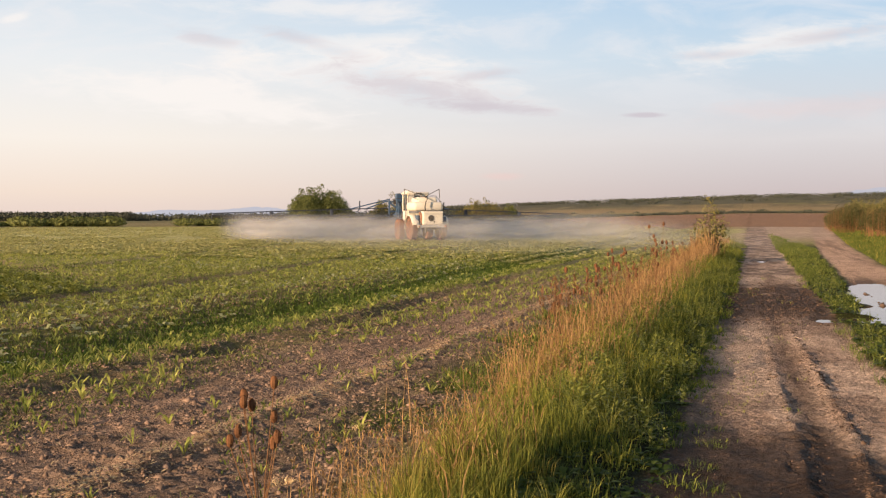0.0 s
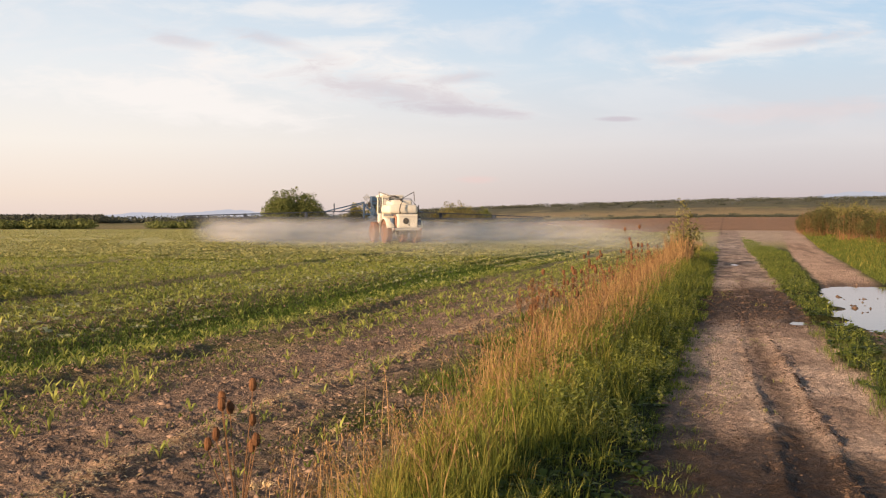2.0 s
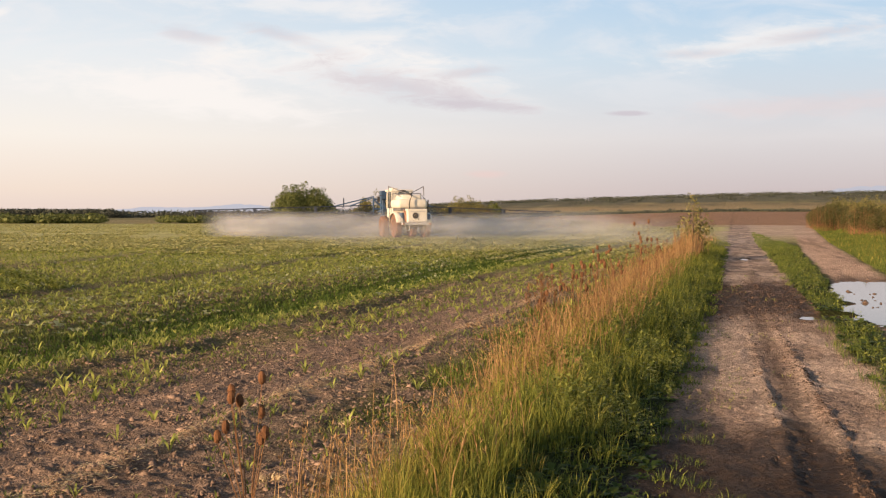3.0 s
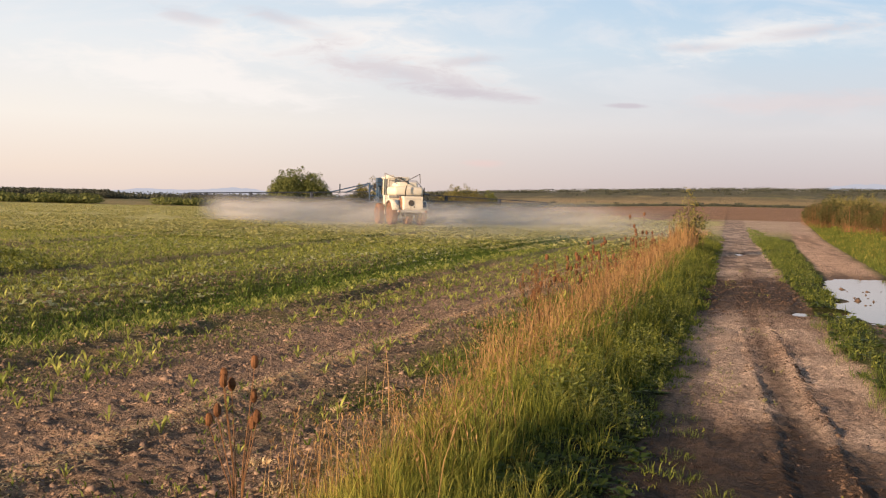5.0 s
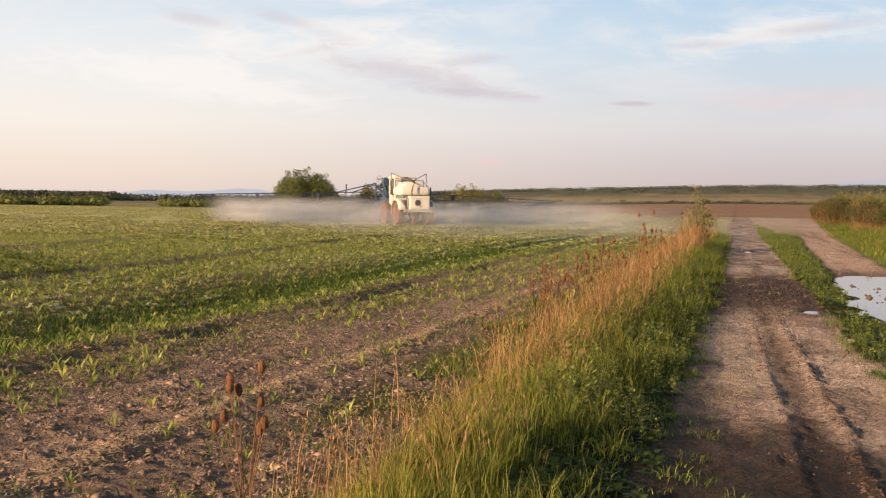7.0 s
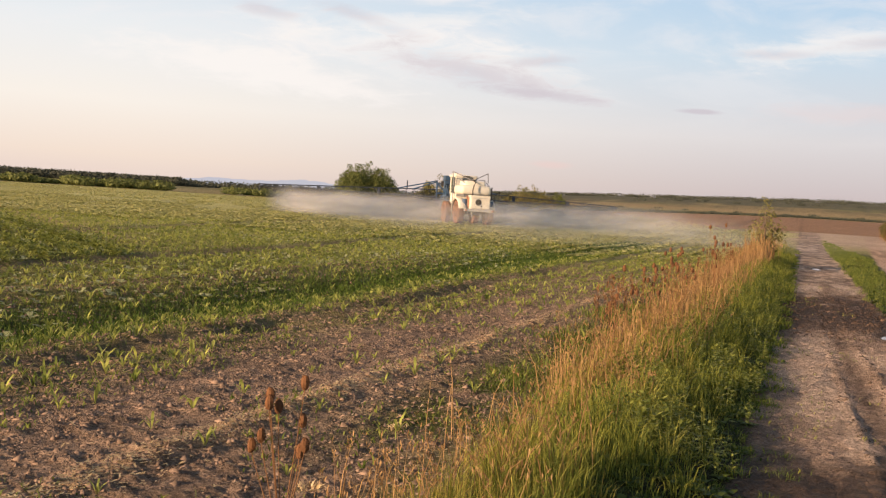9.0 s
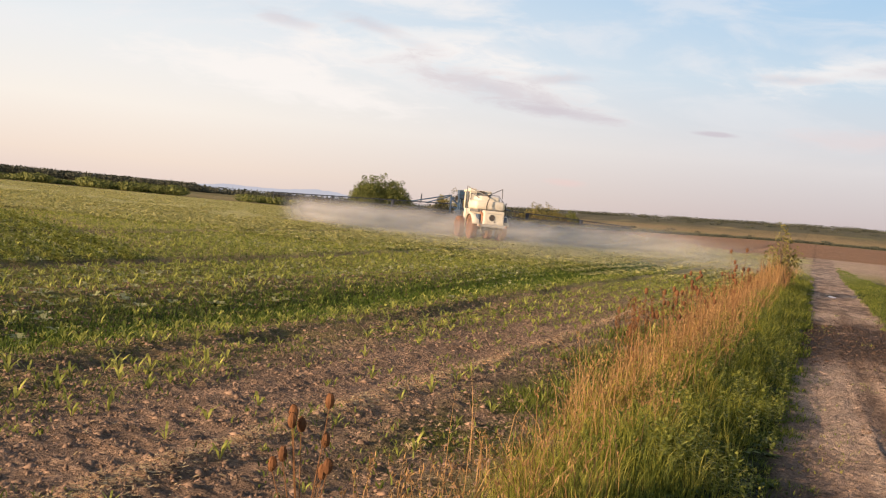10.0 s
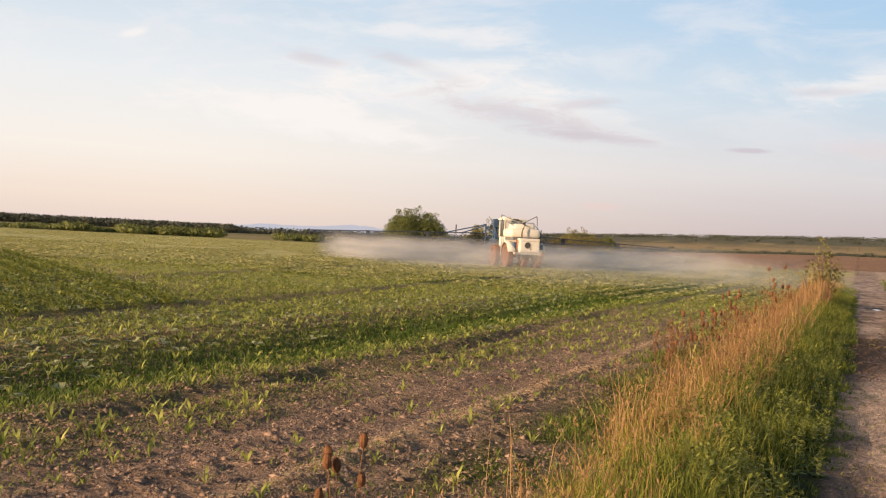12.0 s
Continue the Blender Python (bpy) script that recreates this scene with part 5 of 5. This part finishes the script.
for k, (s1, q1, heads, h, spread, label) in enumerate((
        (4.46, -2.30, 9, 0.82, 0.15, "dead brown teasel with several spiky heads on bare soil"),
        (11.4, -2.05, 5, 1.00, 0.14, "reddish dry teasel rising from golden grass"),
        (12.6, -1.95, 4, 0.92, 0.18, "dry teasel in golden grass"),
        (15.4, -1.85, 5, 1.05, 0.22, "dry teasel in golden grass"),
        (17.0, -1.50, 9, 1.38, 0.20, "tall dry teasel standing above the verge"),
        (13.6, -2.10, 6, 0.95, 0.20, "dry teasel in golden grass"),
        (14.6, -2.00, 6, 1.00, 0.22, "dry teasel in golden grass"),
        (16.2, -2.05, 5, 1.02, 0.20, "dry teasel in golden grass"),
        (18.2, -2.10, 6, 1.05, 0.25, "dry teasel in golden grass"),
        (19.0, -1.80, 4, 1.05, 0.25, "dry teasel in golden grass"),
        (22.0, -1.70, 4, 1.00, 0.25, "dry teasel in golden grass"))):
    ob = teasel(200 + k, heads, h, spread, label, 0.025 if k == 0 else 0.027)
    x, y = plan(s1, q1)
    set_down(ob, x, y, 50 * k, 0.0)

# bare dry stems leaning over the near soil
s = np.concatenate([rng.uniform(5.0, 6.2, 4), rng.uniform(6.5, 8.5, 4), rng.uniform(9, 24, 60)])
q = np.concatenate([rng.uniform(-2.25, -1.9, 4), rng.uniform(-2.5, -2.2, 4), rng.uniform(-2.2, -1.5, 60)])
blade_stuff("bare_stems", 13, s, q, rng.uniform(0.5, 0.95, len(s)), 0.004 + 0.0003 * s, rng.uniform(0.05, 0.35, len(s)), DRY, "thin bare dry stems", "stems")
# crumpled dry plants lying where the soil meets the verge
for k, (s1, q1) in enumerate(((5.15, -2.42), (5.6, -2.75), (7.3, -2.9))):
    co, tri = tuft_arrays(np.random.default_rng(300 + k), np.array([s1]), np.array([q1]), 90, np.array([0.06]), np.array([0.07]), np.array([0.010]), np.array([0.9]))
    tagged(new("dry_plant", array_mesh("dry_plant", co, tri, STRAW)), "crumpled straw-coloured dead plant on bare soil", "plant", "dead plants at the field edge")
# tall weed clump at the far end of the verge
s, q = rng.uniform(36, 42, 260), rng.uniform(-2.1, -1.2, 260)
blade_stuff("tall_weeds", 14, s, q, rng.uniform(0.6, 1.5, 260), 0.022, rng.uniform(0.05, 0.3, 260), DRY, "tall dry weeds at the end of the verge", "weeds")
t = bush_thing("tall_weed_clump", 37, 1.5, 1.1, 2.35, 900, 0.055, BUSH_OLIVE, "tall leafy weed clump at the end of the verge", lobes=10, category="weed")
set_down(t, *plan(39, -1.55))
# ------------------------------------------------------------------ self-propelled crop sprayer
def block(bm, x0, x1, y0, y1, z0, z1, bevel=0.0, seg=2):
    vs = [bm.verts.new((x, y, z)) for x in (x0, x1) for y in (y0, y1) for z in (z0, z1)]
    fs = [bm.faces.new([vs[i] for i in f]) for f in ((0, 1, 3, 2), (4, 6, 7, 5), (0, 4, 5, 1), (2, 3, 7, 6), (0, 2, 6, 4), (1, 5, 7, 3))]
    if bevel:
        es = list({e for f in fs for e in f.edges})
        bmesh.ops.bevel(bm, geom=es, offset=bevel, segments=seg, affect="EDGES", profile=0.5)
    return vs


def bars(segs, r, sides=6):
    bm = bmesh.new()
    for a, b in segs:
        tube(bm, [a, b], r, r, sides)
    return bm


def lathe_x(bm, profile, seg=36, cx=0.0):
    """Turns (x, radius) points round the x axis."""
    rings = [[bm.verts.new((cx + x, r * math.cos(2 * math.pi * j / seg), r * math.sin(2 * math.pi * j / seg))) for j in range(seg)] for x, r in profile]
    for a, b in zip(rings, rings[1:]):
        for j in range(seg):
            bm.faces.new((a[j], a[(j + 1) % seg], b[(j + 1) % seg], b[j]))
    bm.faces.new(rings[0][::-1]), bm.faces.new(rings[-1])


def wheel(parent, x, y, r, w):
    hub = new("wheel")
    hub.parent = parent
    hub.location = (x, y, r)
    bm = bmesh.new()
    h = w / 2
    lathe_x(bm, [(-h * 0.55, r * 0.56), (-h * 0.95, r * 0.66), (-h, r * 0.84), (-h * 0.8, r * 0.95), (-h * 0.3, r * 0.975), (h * 0.3, r * 0.975), (h * 0.8, r * 0.95), (h, r * 0.84), (h * 0.95, r * 0.66), (h * 0.55, r * 0.56)])
    for j in range(20):
        for sd in (-1, 1):
            a = 2 * math.pi * (j + 0.25 * sd) / 20
            m = Matrix.Rotation(a, 4, "X") @ Matrix.Translation((sd * h * 0.48, 0, r * 0.975)) @ Matrix.Rotation(sd * 0.6, 4, "Z")
            for v in block(bm, -h * 0.5, h * 0.5, -0.03, 0.03, -0.05, 0.035):
                v.co = m @ v.co
    part("tyre", bm, TYRE, hub, "dusty cleated tyre", False)
    bm = bmesh.new()
    lathe_x(bm, [(-h * 0.5, r * 0.57), (-h * 0.45, r * 0.5), (-h * 0.1, r * 0.44), (-h * 0.1, r * 0.2), (-h * 0.35, r * 0.18), (h * 0.35, r * 0.18), (h * 0.1, r * 0.2), (h * 0.1, r * 0.44), (h * 0.45, r * 0.5), (h * 0.5, r * 0.57)], 28)
    part("rim", bm, RIM, hub, "dusty steel rim", True)
    return hub


def fender(parent, x, y, r, w, a0, a1, mat):
    bm = bmesh.new()
    n = 14
    rows = []
    for k in range(n + 1):
        a = radians(a0 + (a1 - a0) * k / n)
        c, s_ = math.cos(a), math.sin(a)
        rows.append([bm.verts.new((x + dx, y + c * rr, r + s_ * rr)) for dx, rr in ((-w / 2, r * 1.06), (-w / 2, r * 1.10), (-w * 0.4, r * 1.16), (w * 0.4, r * 1.16), (w / 2, r * 1.10), (w / 2, r * 1.06), (w * 0.38, r * 1.12), (-w * 0.38, r * 1.12))])
    for a, b in zip(rows, rows[1:]):
        for j in range(8):
            bm.faces.new((a[j], a[(j + 1) % 8], b[(j + 1) % 8], b[j]))
    bm.faces.new(rows[0][::-1]), bm.faces.new(rows[-1])
    part("fender", bm, mat, parent, "cream curved fender", True)


def boom_wing(parent, side, length, y, z):
    """One half of the boom: a tapering lattice with hangers and nozzles."""
    wing = new("boom_wing")
    wing.parent = parent
    wing.location = (side * 0.9, y, z)
    n = 22
    top, low, brace = [], [], []
    for k in range(n):
        x0, x1 = side * length * k / n, side * length * (k + 1) / n
        h0, h1 = 0.62 * (1 - 0.78 * k / n), 0.62 * (1 - 0.78 * (k + 1) / n)
        top.append(((x0, 0, h0), (x1, 0, h1)))
        low += [((x0, -0.14, 0), (x1, -0.14, 0)), ((x0, 0.14, 0), (x1, 0.14, 0))]
        brace += [((x0, 0, h0), ((x0 + x1) / 2, -0.14, 0)), (((x0 + x1) / 2, -0.14, 0), (x1, 0, h1)), ((x0, 0, h0), (x0, 0.14, 0)), ((x0, -0.14, 0), (x0, 0.14, 0))]
    part("top_chord", bars(top, 0.042), BOOM, wing)
    part("bottom_chord", bars(low, 0.045), BOOM, wing)
    part("lattice_brace", bars(brace, 0.018, 4), BOOM, wing)
    part("spray_line", bars([((side * 0.1, -0.05, -0.10), (side * length, -0.05, -0.10))], 0.018), BLACK, wing)
    for k in range(int(length / 0.5)):
        x = side * (0.3 + 0.5 * k)
        part("nozzle", bars([((x, -0.05, -0.10), (x, -0.05, -0.22))], 0.022, 5), BLACK, wing)
    # fold joints, lift rams and tip guard
    for f in (0.34, 0.68):
        x = side * length * f
        bm = bmesh.new()
        block(bm, x - 0.10, x + 0.10, -0.2, 0.2, -0.06, 0.52 * (1 - 0.5 * f), 0.02)
        part("fold_joint", bm, BOOM, wing)
    part("marker_post", bars([((side * 2.6, 0, 0.5), (side * 2.6, 0, 1.2))], 0.05), BOOM, wing)
    part("lift_ram", bars([((0, 0, 1.35), (side * 3.4, 0, 0.52)), ((side * 0.2, 0, 1.2), (side * 2.2, 0, 0.5))], 0.05), BLUE, wing)
    x = side * length
    part("tip_guard", bars([((x, 0, 0.14), (x, 0, -0.45)), ((x, 0, 0.14), (x - side * 0.5, 0, 0.14))], 0.035), BOOM, wing)


def crop_sprayer():
    t = tagged(new("crop_sprayer"), "cream and blue self-propelled crop sprayer with wide boom spreading spray", "sprayer")
    R, W, TX = 0.93, 0.46, 1.18
    for x in (-TX, TX):
        for y in (-1.15, 2.15):
            wheel(t, x, y, R if y < 0 else R * 0.9, W)
    # chassis
    bm = bmesh.new()
    for x in (-0.45, 0.45):
        block(bm, x - 0.07, x + 0.07, -2.1, 4.0, 1.0, 1.22, 0.02)
    for y in (-2.0, -1.15, 0.5, 2.15, 3.9):
        block(bm, -0.5, 0.5, y - 0.06, y + 0.06, 1.03, 1.18, 0.01)
    part("chassis", bm, STEEL, t)
    for y, z in ((-1.15, R), (2.15, R * 0.9)):
        bm = bmesh.new()
        tube(bm, [(-TX + 0.2, y, z), (TX - 0.2, y, z)], 0.10, 0.10, 10)
        block(bm, -0.25, 0.25, y - 0.2, y + 0.2, z - 0.16, z + 0.3, 0.06)
        part("axle", bm, STEEL, t)
    for x in (-TX, TX):
        fender(t, x, -1.15, R, W + 0.12, -5, 165, CREAM)
    # tank: two rounded lobes with a saddle and a filling dome
    bm = bmesh.new()
    block(bm, -1.22, 1.22, -1.75, 0.35, 2.28, 3.0, 0.26, 4)
    block(bm, -0.85, 0.85, -1.45, 0.30, 2.85, 3.36, 0.22, 4)
    part("tank", bm, TANK, t, "cream plastic liquid tank", True)
    bm = bmesh.new()
    tube(bm, [(0, -0.7, 3.33), (0, -0.7, 3.46)], 0.28, 0.26, 20)
    part("tank_lid", bm, BLACK, t, "dark filler lid")
    bm = bmesh.new()
    block(bm, -1.0, 1.0, -1.7, 0.3, 2.12, 2.29, 0.04)
    part("tank_cradle", bm, STEEL, t)
    # rear engine housing with a round fan opening
    bm = bmesh.new()
    block(bm, -0.62, 0.98, -2.28, -1.45, 1.22, 2.26, 0.05, 3)
    part("engine_housing", bm, CREAM, t, "cream engine housing")
    bm = bmesh.new()
    block(bm, -0.55, 0.91, -2.312, -2.282, 1.30, 2.12, 0.012)
    part("rear_panel", bm, CREAM, t)
    bm = bmesh.new()
    tube(bm, [(0.0, -2.34, 1.74), (0.0, -2.30, 1.74)], 0.215, 0.215, 28)
    part("fan_grille", bm, BLACK, t, "dark round fan grille")
    ring = bmesh.new()
    for k in range(28):
        a, b = 2 * math.pi * k / 28, 2 * math.pi * (k + 1) / 28
        tube(ring, [(0.23 * math.cos(a), -2.335, 1.74 + 0.23 * math.sin(a)), (0.23 * math.cos(b), -2.335, 1.74 + 0.23 * math.sin(b))], 0.016, 0.016, 5)
    part("grille_ring", ring, STEEL, t)
    bm = bmesh.new()
    block(bm, 0.20, 0.30, -2.325, -2.313, 1.40, 1.50)
    part("warning_sticker", bm, BLACK, t)
    bm = bmesh.new()
    block(bm, -0.4, 0.75, -2.322, -2.313, 2.04, 2.075)
    part("marking_bar", bm, GREY, t)
    bm = bmesh.new()
    block(bm, -1.05, 1.15, -2.5, -1.7, 1.02, 1.22, 0.03)
    part("rear_platform", bm, GREY, t)
    part("step_rail", bars([((-0.85, -2.4, 1.03), (-0.85, -2.4, 0.6)), ((-0.5, -2.4, 1.03), (-0.5, -2.4, 0.6)), ((-0.85, -2.4, 0.62), (-0.5, -2.4, 0.62))], 0.022), GREY, t)
    for x in (-1.0, 1.08):
        bm = bmesh.new()
        block(bm, x - 0.07, x + 0.07, -2.54, -2.5, 1.05, 1.18, 0.01)
        part("rear_light", bm, RIM, t, "orange-red rear light")
    # pump, filters and hoses beside the housing
    bm = bmesh.new()
    tube(bm, [(-0.95, -1.85, 1.22), (-0.95, -1.85, 1.95)], 0.17, 0.17, 16)
    part("rinse_canister", bm, BLUE, t, "blue-grey canister")
    bm = bmesh.new()
    tube(bm, [(-0.68, -1.95, 1.2), (-0.68, -1.95, 2.1)], 0.07, 0.07, 10)
    tube(bm, [(-0.78, -1.8, 1.3), (-0.75, -1.8, 2.2)], 0.05, 0.05, 8)
    part("filter", bm, RIM, t, "rusty filter tube")
    bm = bmesh.new()
    block(bm, 1.0, 1.3, -2.1, -1.5, 1.25, 1.85, 0.04)
    part("battery_box", bm, BLUE, t, "dark blue side box")
    bm = bmesh.new()
    tube(bm, [(-0.35, -1.95, 2.3), (-0.4, -2.0, 2.6), (-0.3, -1.95, 3.0), (-0.05, -1.6, 3.25), (-0.2, -1.3, 3.4)], 0.045, 0.045, 8)
    part("hose", bm, BLACK, t, "black filling hose", True)
    bm = bmesh.new()
    tube(bm, [(1.28, -1.5, 1.9), (1.28, -1.5, 2.75)], 0.05, 0.05, 10)
    tube(bm, [(1.28, -1.5, 2.75), (1.28, -1.56, 2.95)], 0.045, 0.045, 10)
    part("exhaust", bm, BLACK, t)
    # cab
    cab = new("cab")
    cab.parent = t
    cab.location = (0, 0.55, 0)
    bm = bmesh.new()
    block(bm, -0.82, 0.82, 0.5, 2.0, 1.3, 2.35, 0.08, 3)
    part("cab_body", bm, CREAM, cab, "cream cab body", True)
    bm = bmesh.new()
    block(bm, -0.92, 0.92, 0.46, 2.12, 3.62, 3.80, 0.06, 3)
    block(bm, -0.80, -0.30, 0.7, 1.8, 3.78, 3.92, 0.04)
    part("cab_roof", bm, CREAM, cab, "cream cab roof", True)
    for x in (-0.78, 0.78):
        for y in (0.56, 1.94):
            bm = bmesh.new()
            block(bm, x - 0.06, x + 0.06, y - 0.07, y + 0.07, 2.3, 3.64, 0.02)
            part("cab_pillar", bm, CREAM, cab)
    for x0, x1 in ((-0.715, -0.30), (0.60, 0.715)):
        bm = bmesh.new()
        block(bm, x0, x1, 0.50, 0.54, 2.9, 3.62, 0.015)
        part("rear_panel", bm, CREAM, cab)
    for name, box in (("rear_window", (-0.72, 0.72, 0.55, 0.57, 2.36, 3.6)), ("front_window", (-0.72, 0.72, 1.93, 1.95, 2.36, 3.6)),
                      ("side_window", (-0.79, -0.77, 0.63, 1.87, 2.36, 3.6)), ("side_window", (0.77, 0.79, 0.63, 1.87, 2.36, 3.6))):
        bm = bmesh.new()
        block(bm, *box)
        part(name, bm, GLASS, cab)
    bm = bmesh.new()
    block(bm, -0.28, 0.28, 0.85, 1.25, 2.4, 3.15, 0.08)
    part("driver_seat", bm, BLACK, cab)
    # Brown sheet added so the cab's inside looks dark through the glass.
    bm = bmesh.new()
    block(bm, -0.70, 0.70, 1.40, 1.50, 2.36, 3.35, 0.03)
    part("interior_panel", bm, RIM, cab, "brown panel added for the dark cab interior")
    bm = bmesh.new()
    for z in (2.45, 2.75, 3.05, 3.35):
        tube(bm, [(-0.88, 0.62, z), (-0.88, 1.02, z)], 0.022, 0.022, 6)
    for y in (0.62, 1.02):
        tube(bm, [(-0.88, y, 1.3), (-0.88, y, 3.7)], 0.022, 0.022, 6)
    part("ladder", bm, STEEL, cab, "grey steel side ladder")
    bm = bmesh.new()
    block(bm, -0.28, 0.26, 0.37, 0.40, 3.66, 3.76)
    part("marking_bar", bm, BLACK, cab)
    # handrails, roof bars and work lamps
    part("tank_rail", bars([((-1.15, -0.1, 2.95), (-1.15, -0.1, 3.5)), ((1.15, -0.1, 2.95), (1.15, -0.1, 3.5)), ((-1.15, -0.1, 3.48), (1.15, -0.1, 3.48)),
                            ((-0.95, -1.5, 3.2), (-0.95, -0.1, 3.48)), ((1.1, -1.4, 3.0), (1.1, -0.1, 3.48))], 0.028), STEEL, t)
    part("boom_rest", bars([((-1.35, 0.35, 4.02), (-0.15, -0.6, 3.45)), ((1.35, -0.2, 4.02), (0.15, -0.6, 3.45)), ((-1.35, 0.35, 4.02), (-1.2, 0.35, 3.0)), ((1.35, -0.2, 4.02), (1.4, -0.2, 3.3))], 0.034), STEEL, t)
    part("mirror_arm", bars([((0.9, 2.45, 3.3), (1.5, 2.5, 3.35)), ((1.5, 2.5, 3.35), (1.5, 2.5, 3.0)), ((-0.9, 2.45, 3.3), (-1.5, 2.5, 3.35)), ((-1.5, 2.5, 3.35), (-1.5, 2.5, 3.0))], 0.022), BLACK, t)
    for x in (-1.5, 1.5):
        bm = bmesh.new()
        block(bm, x - 0.11, x + 0.11, 2.48, 2.54, 2.85, 3.25, 0.02)
        part("mirror", bm, BLACK, t)
    # boom carriage in front
    part("lift_mast", bars([((-0.75, 3.85, 1.1), (-0.75, 3.85, 3.45)), ((0.75, 3.85, 1.1), (0.75, 3.85, 3.45)), ((-0.75, 3.85, 3.42), (0.75, 3.85, 3.42)), ((-0.75, 3.85, 2.3), (0.75, 3.85, 2.3))], 0.065), BLUE, t)
    bm = bmesh.new()
    block(bm, -1.0, -0.35, 3.6, 4.05, 3.05, 3.75, 0.05)
    part("valve_housing", bm, BLUE, t, "blue boom valve housing")
    bm = bmesh.new()
    block(bm, 0.35, 1.0, 3.6, 4.05, 3.05, 3.75, 0.05)
    part("valve_housing", bm, BLUE, t, "blue boom valve housing")
    part("parallel_link", bars([((x, 3.9, z), (x, 5.9, z - 0.15)) for x in (-0.6, 0.6) for z in (1.5, 2.2, 3.1)] + [((x, 3.9, 3.1), (x, 5.9, 1.6)) for x in (-0.6, 0.6)] + [((x, 4.9, 1.45), (x, 4.9, 3.05)) for x in (-0.6, 0.6)], 0.075), BLUE, t)
    part("boom_centre", bars([((-0.95, 5.95, 1.5), (0.95, 5.95, 1.5)), ((-0.95, 5.95, 3.1), (0.95, 5.95, 3.1)), ((-0.95, 5.95, 1.3), (-0.95, 5.95, 3.25)), ((0.95, 5.95, 1.3), (0.95, 5.95, 3.25)),
                              ((-0.95, 5.95, 1.5), (0.95, 5.95, 3.1)), ((0.95, 5.95, 1.5), (-0.95, 5.95, 3.1)), ((-0.95, 5.95, 2.3), (0.95, 5.95, 2.3)), ((0, 5.95, 1.3), (0, 5.95, 3.4))], 0.075), BLUE, t)
    for side in (-1, 1):
        boom_wing(t, side, 14.6, 5.95, 1.98)
    return t


SPRAYER_X, SPRAYER_Y, HEADING = -1.65, 79.5, 19.0
sprayer = crop_sprayer()
sprayer.matrix_basis = pose(SPRAYER_X, SPRAYER_Y, ground_z(SPRAYER_X, SPRAYER_Y) - 0.04, 0, 0, HEADING)


def spray_mist():
    """Drifting veils of droplets behind the boom."""
    m = pose(SPRAYER_X, SPRAYER_Y, 0, 0, 0, HEADING)
    for k, (y, dens, h, l0, l1) in enumerate(((5.3, 0.85, 1.95, -15.4, 22), (3.9, 0.78, 2.0, -15.4, 23), (3.0, 0.68, 2.0, -15.4, 24), (-3.6, 0.42, 2.0, -15.0, 25), (-7.5, 0.36, 1.6, -14.5, 24), (-12.5, 0.30, 1.3, -14, 20), (-18.0, 0.22, 1.1, -13.5, 18), (-25.0, 0.20, 1.0, -13, 16), (-33.0, 0.15, 0.9, -12, 12))):
        nx, nz = 130, 18
        u, v = np.meshgrid(np.linspace(0, 1, nx), np.linspace(0, 1, nz), indexing="ij")
        x = l0 + (l1 - l0) * u
        top = h * (0.85 + 0.45 * fbm(x * 0.22, x * 0 + k, 150 + k))
        yy = y + 0.9 * (fbm(x * 0.25, v * 2, 160 + k) - 0.5) - v * 0.4 + 0.5 * np.sin(x * 0.4 + k)
        wx, wy = m[0][0] * x + m[0][1] * yy + m[0][3], m[1][0] * x + m[1][1] * yy + m[1][3]
        gz = height(*to_plan(wx, wy), False)
        z = gz + v * top + 0.02
        ends = smooth(0, 0.07, u) * (1 - smooth(0.6, 1.0, u))
        body = dens * ends * (1 - smooth(0.45, 1.0, v)) * (0.35 + 0.65 * smooth(0, 0.35, v)) * (0.65 + 0.6 * fbm(x * 0.25, v * 1.0, 170 + k))
        if y < 0:
            body = body * (1 - 0.65 * np.exp(-((x - 0.32 * y) / 2.0) ** 2))
        me = array_mesh("spray_mist", np.stack([wx, wy, z], -1).reshape(-1, 3), grid_faces(nx, nz), MIST, True)
        me.attributes.new("thickness", "FLOAT", "POINT").data.foreach_set("value", body.ravel().astype(np.float32))
        tagged(new("spray_mist", me), "whitish drifting spray mist behind the boom", "mist", "spray mist", "stuff")


spray_mist()
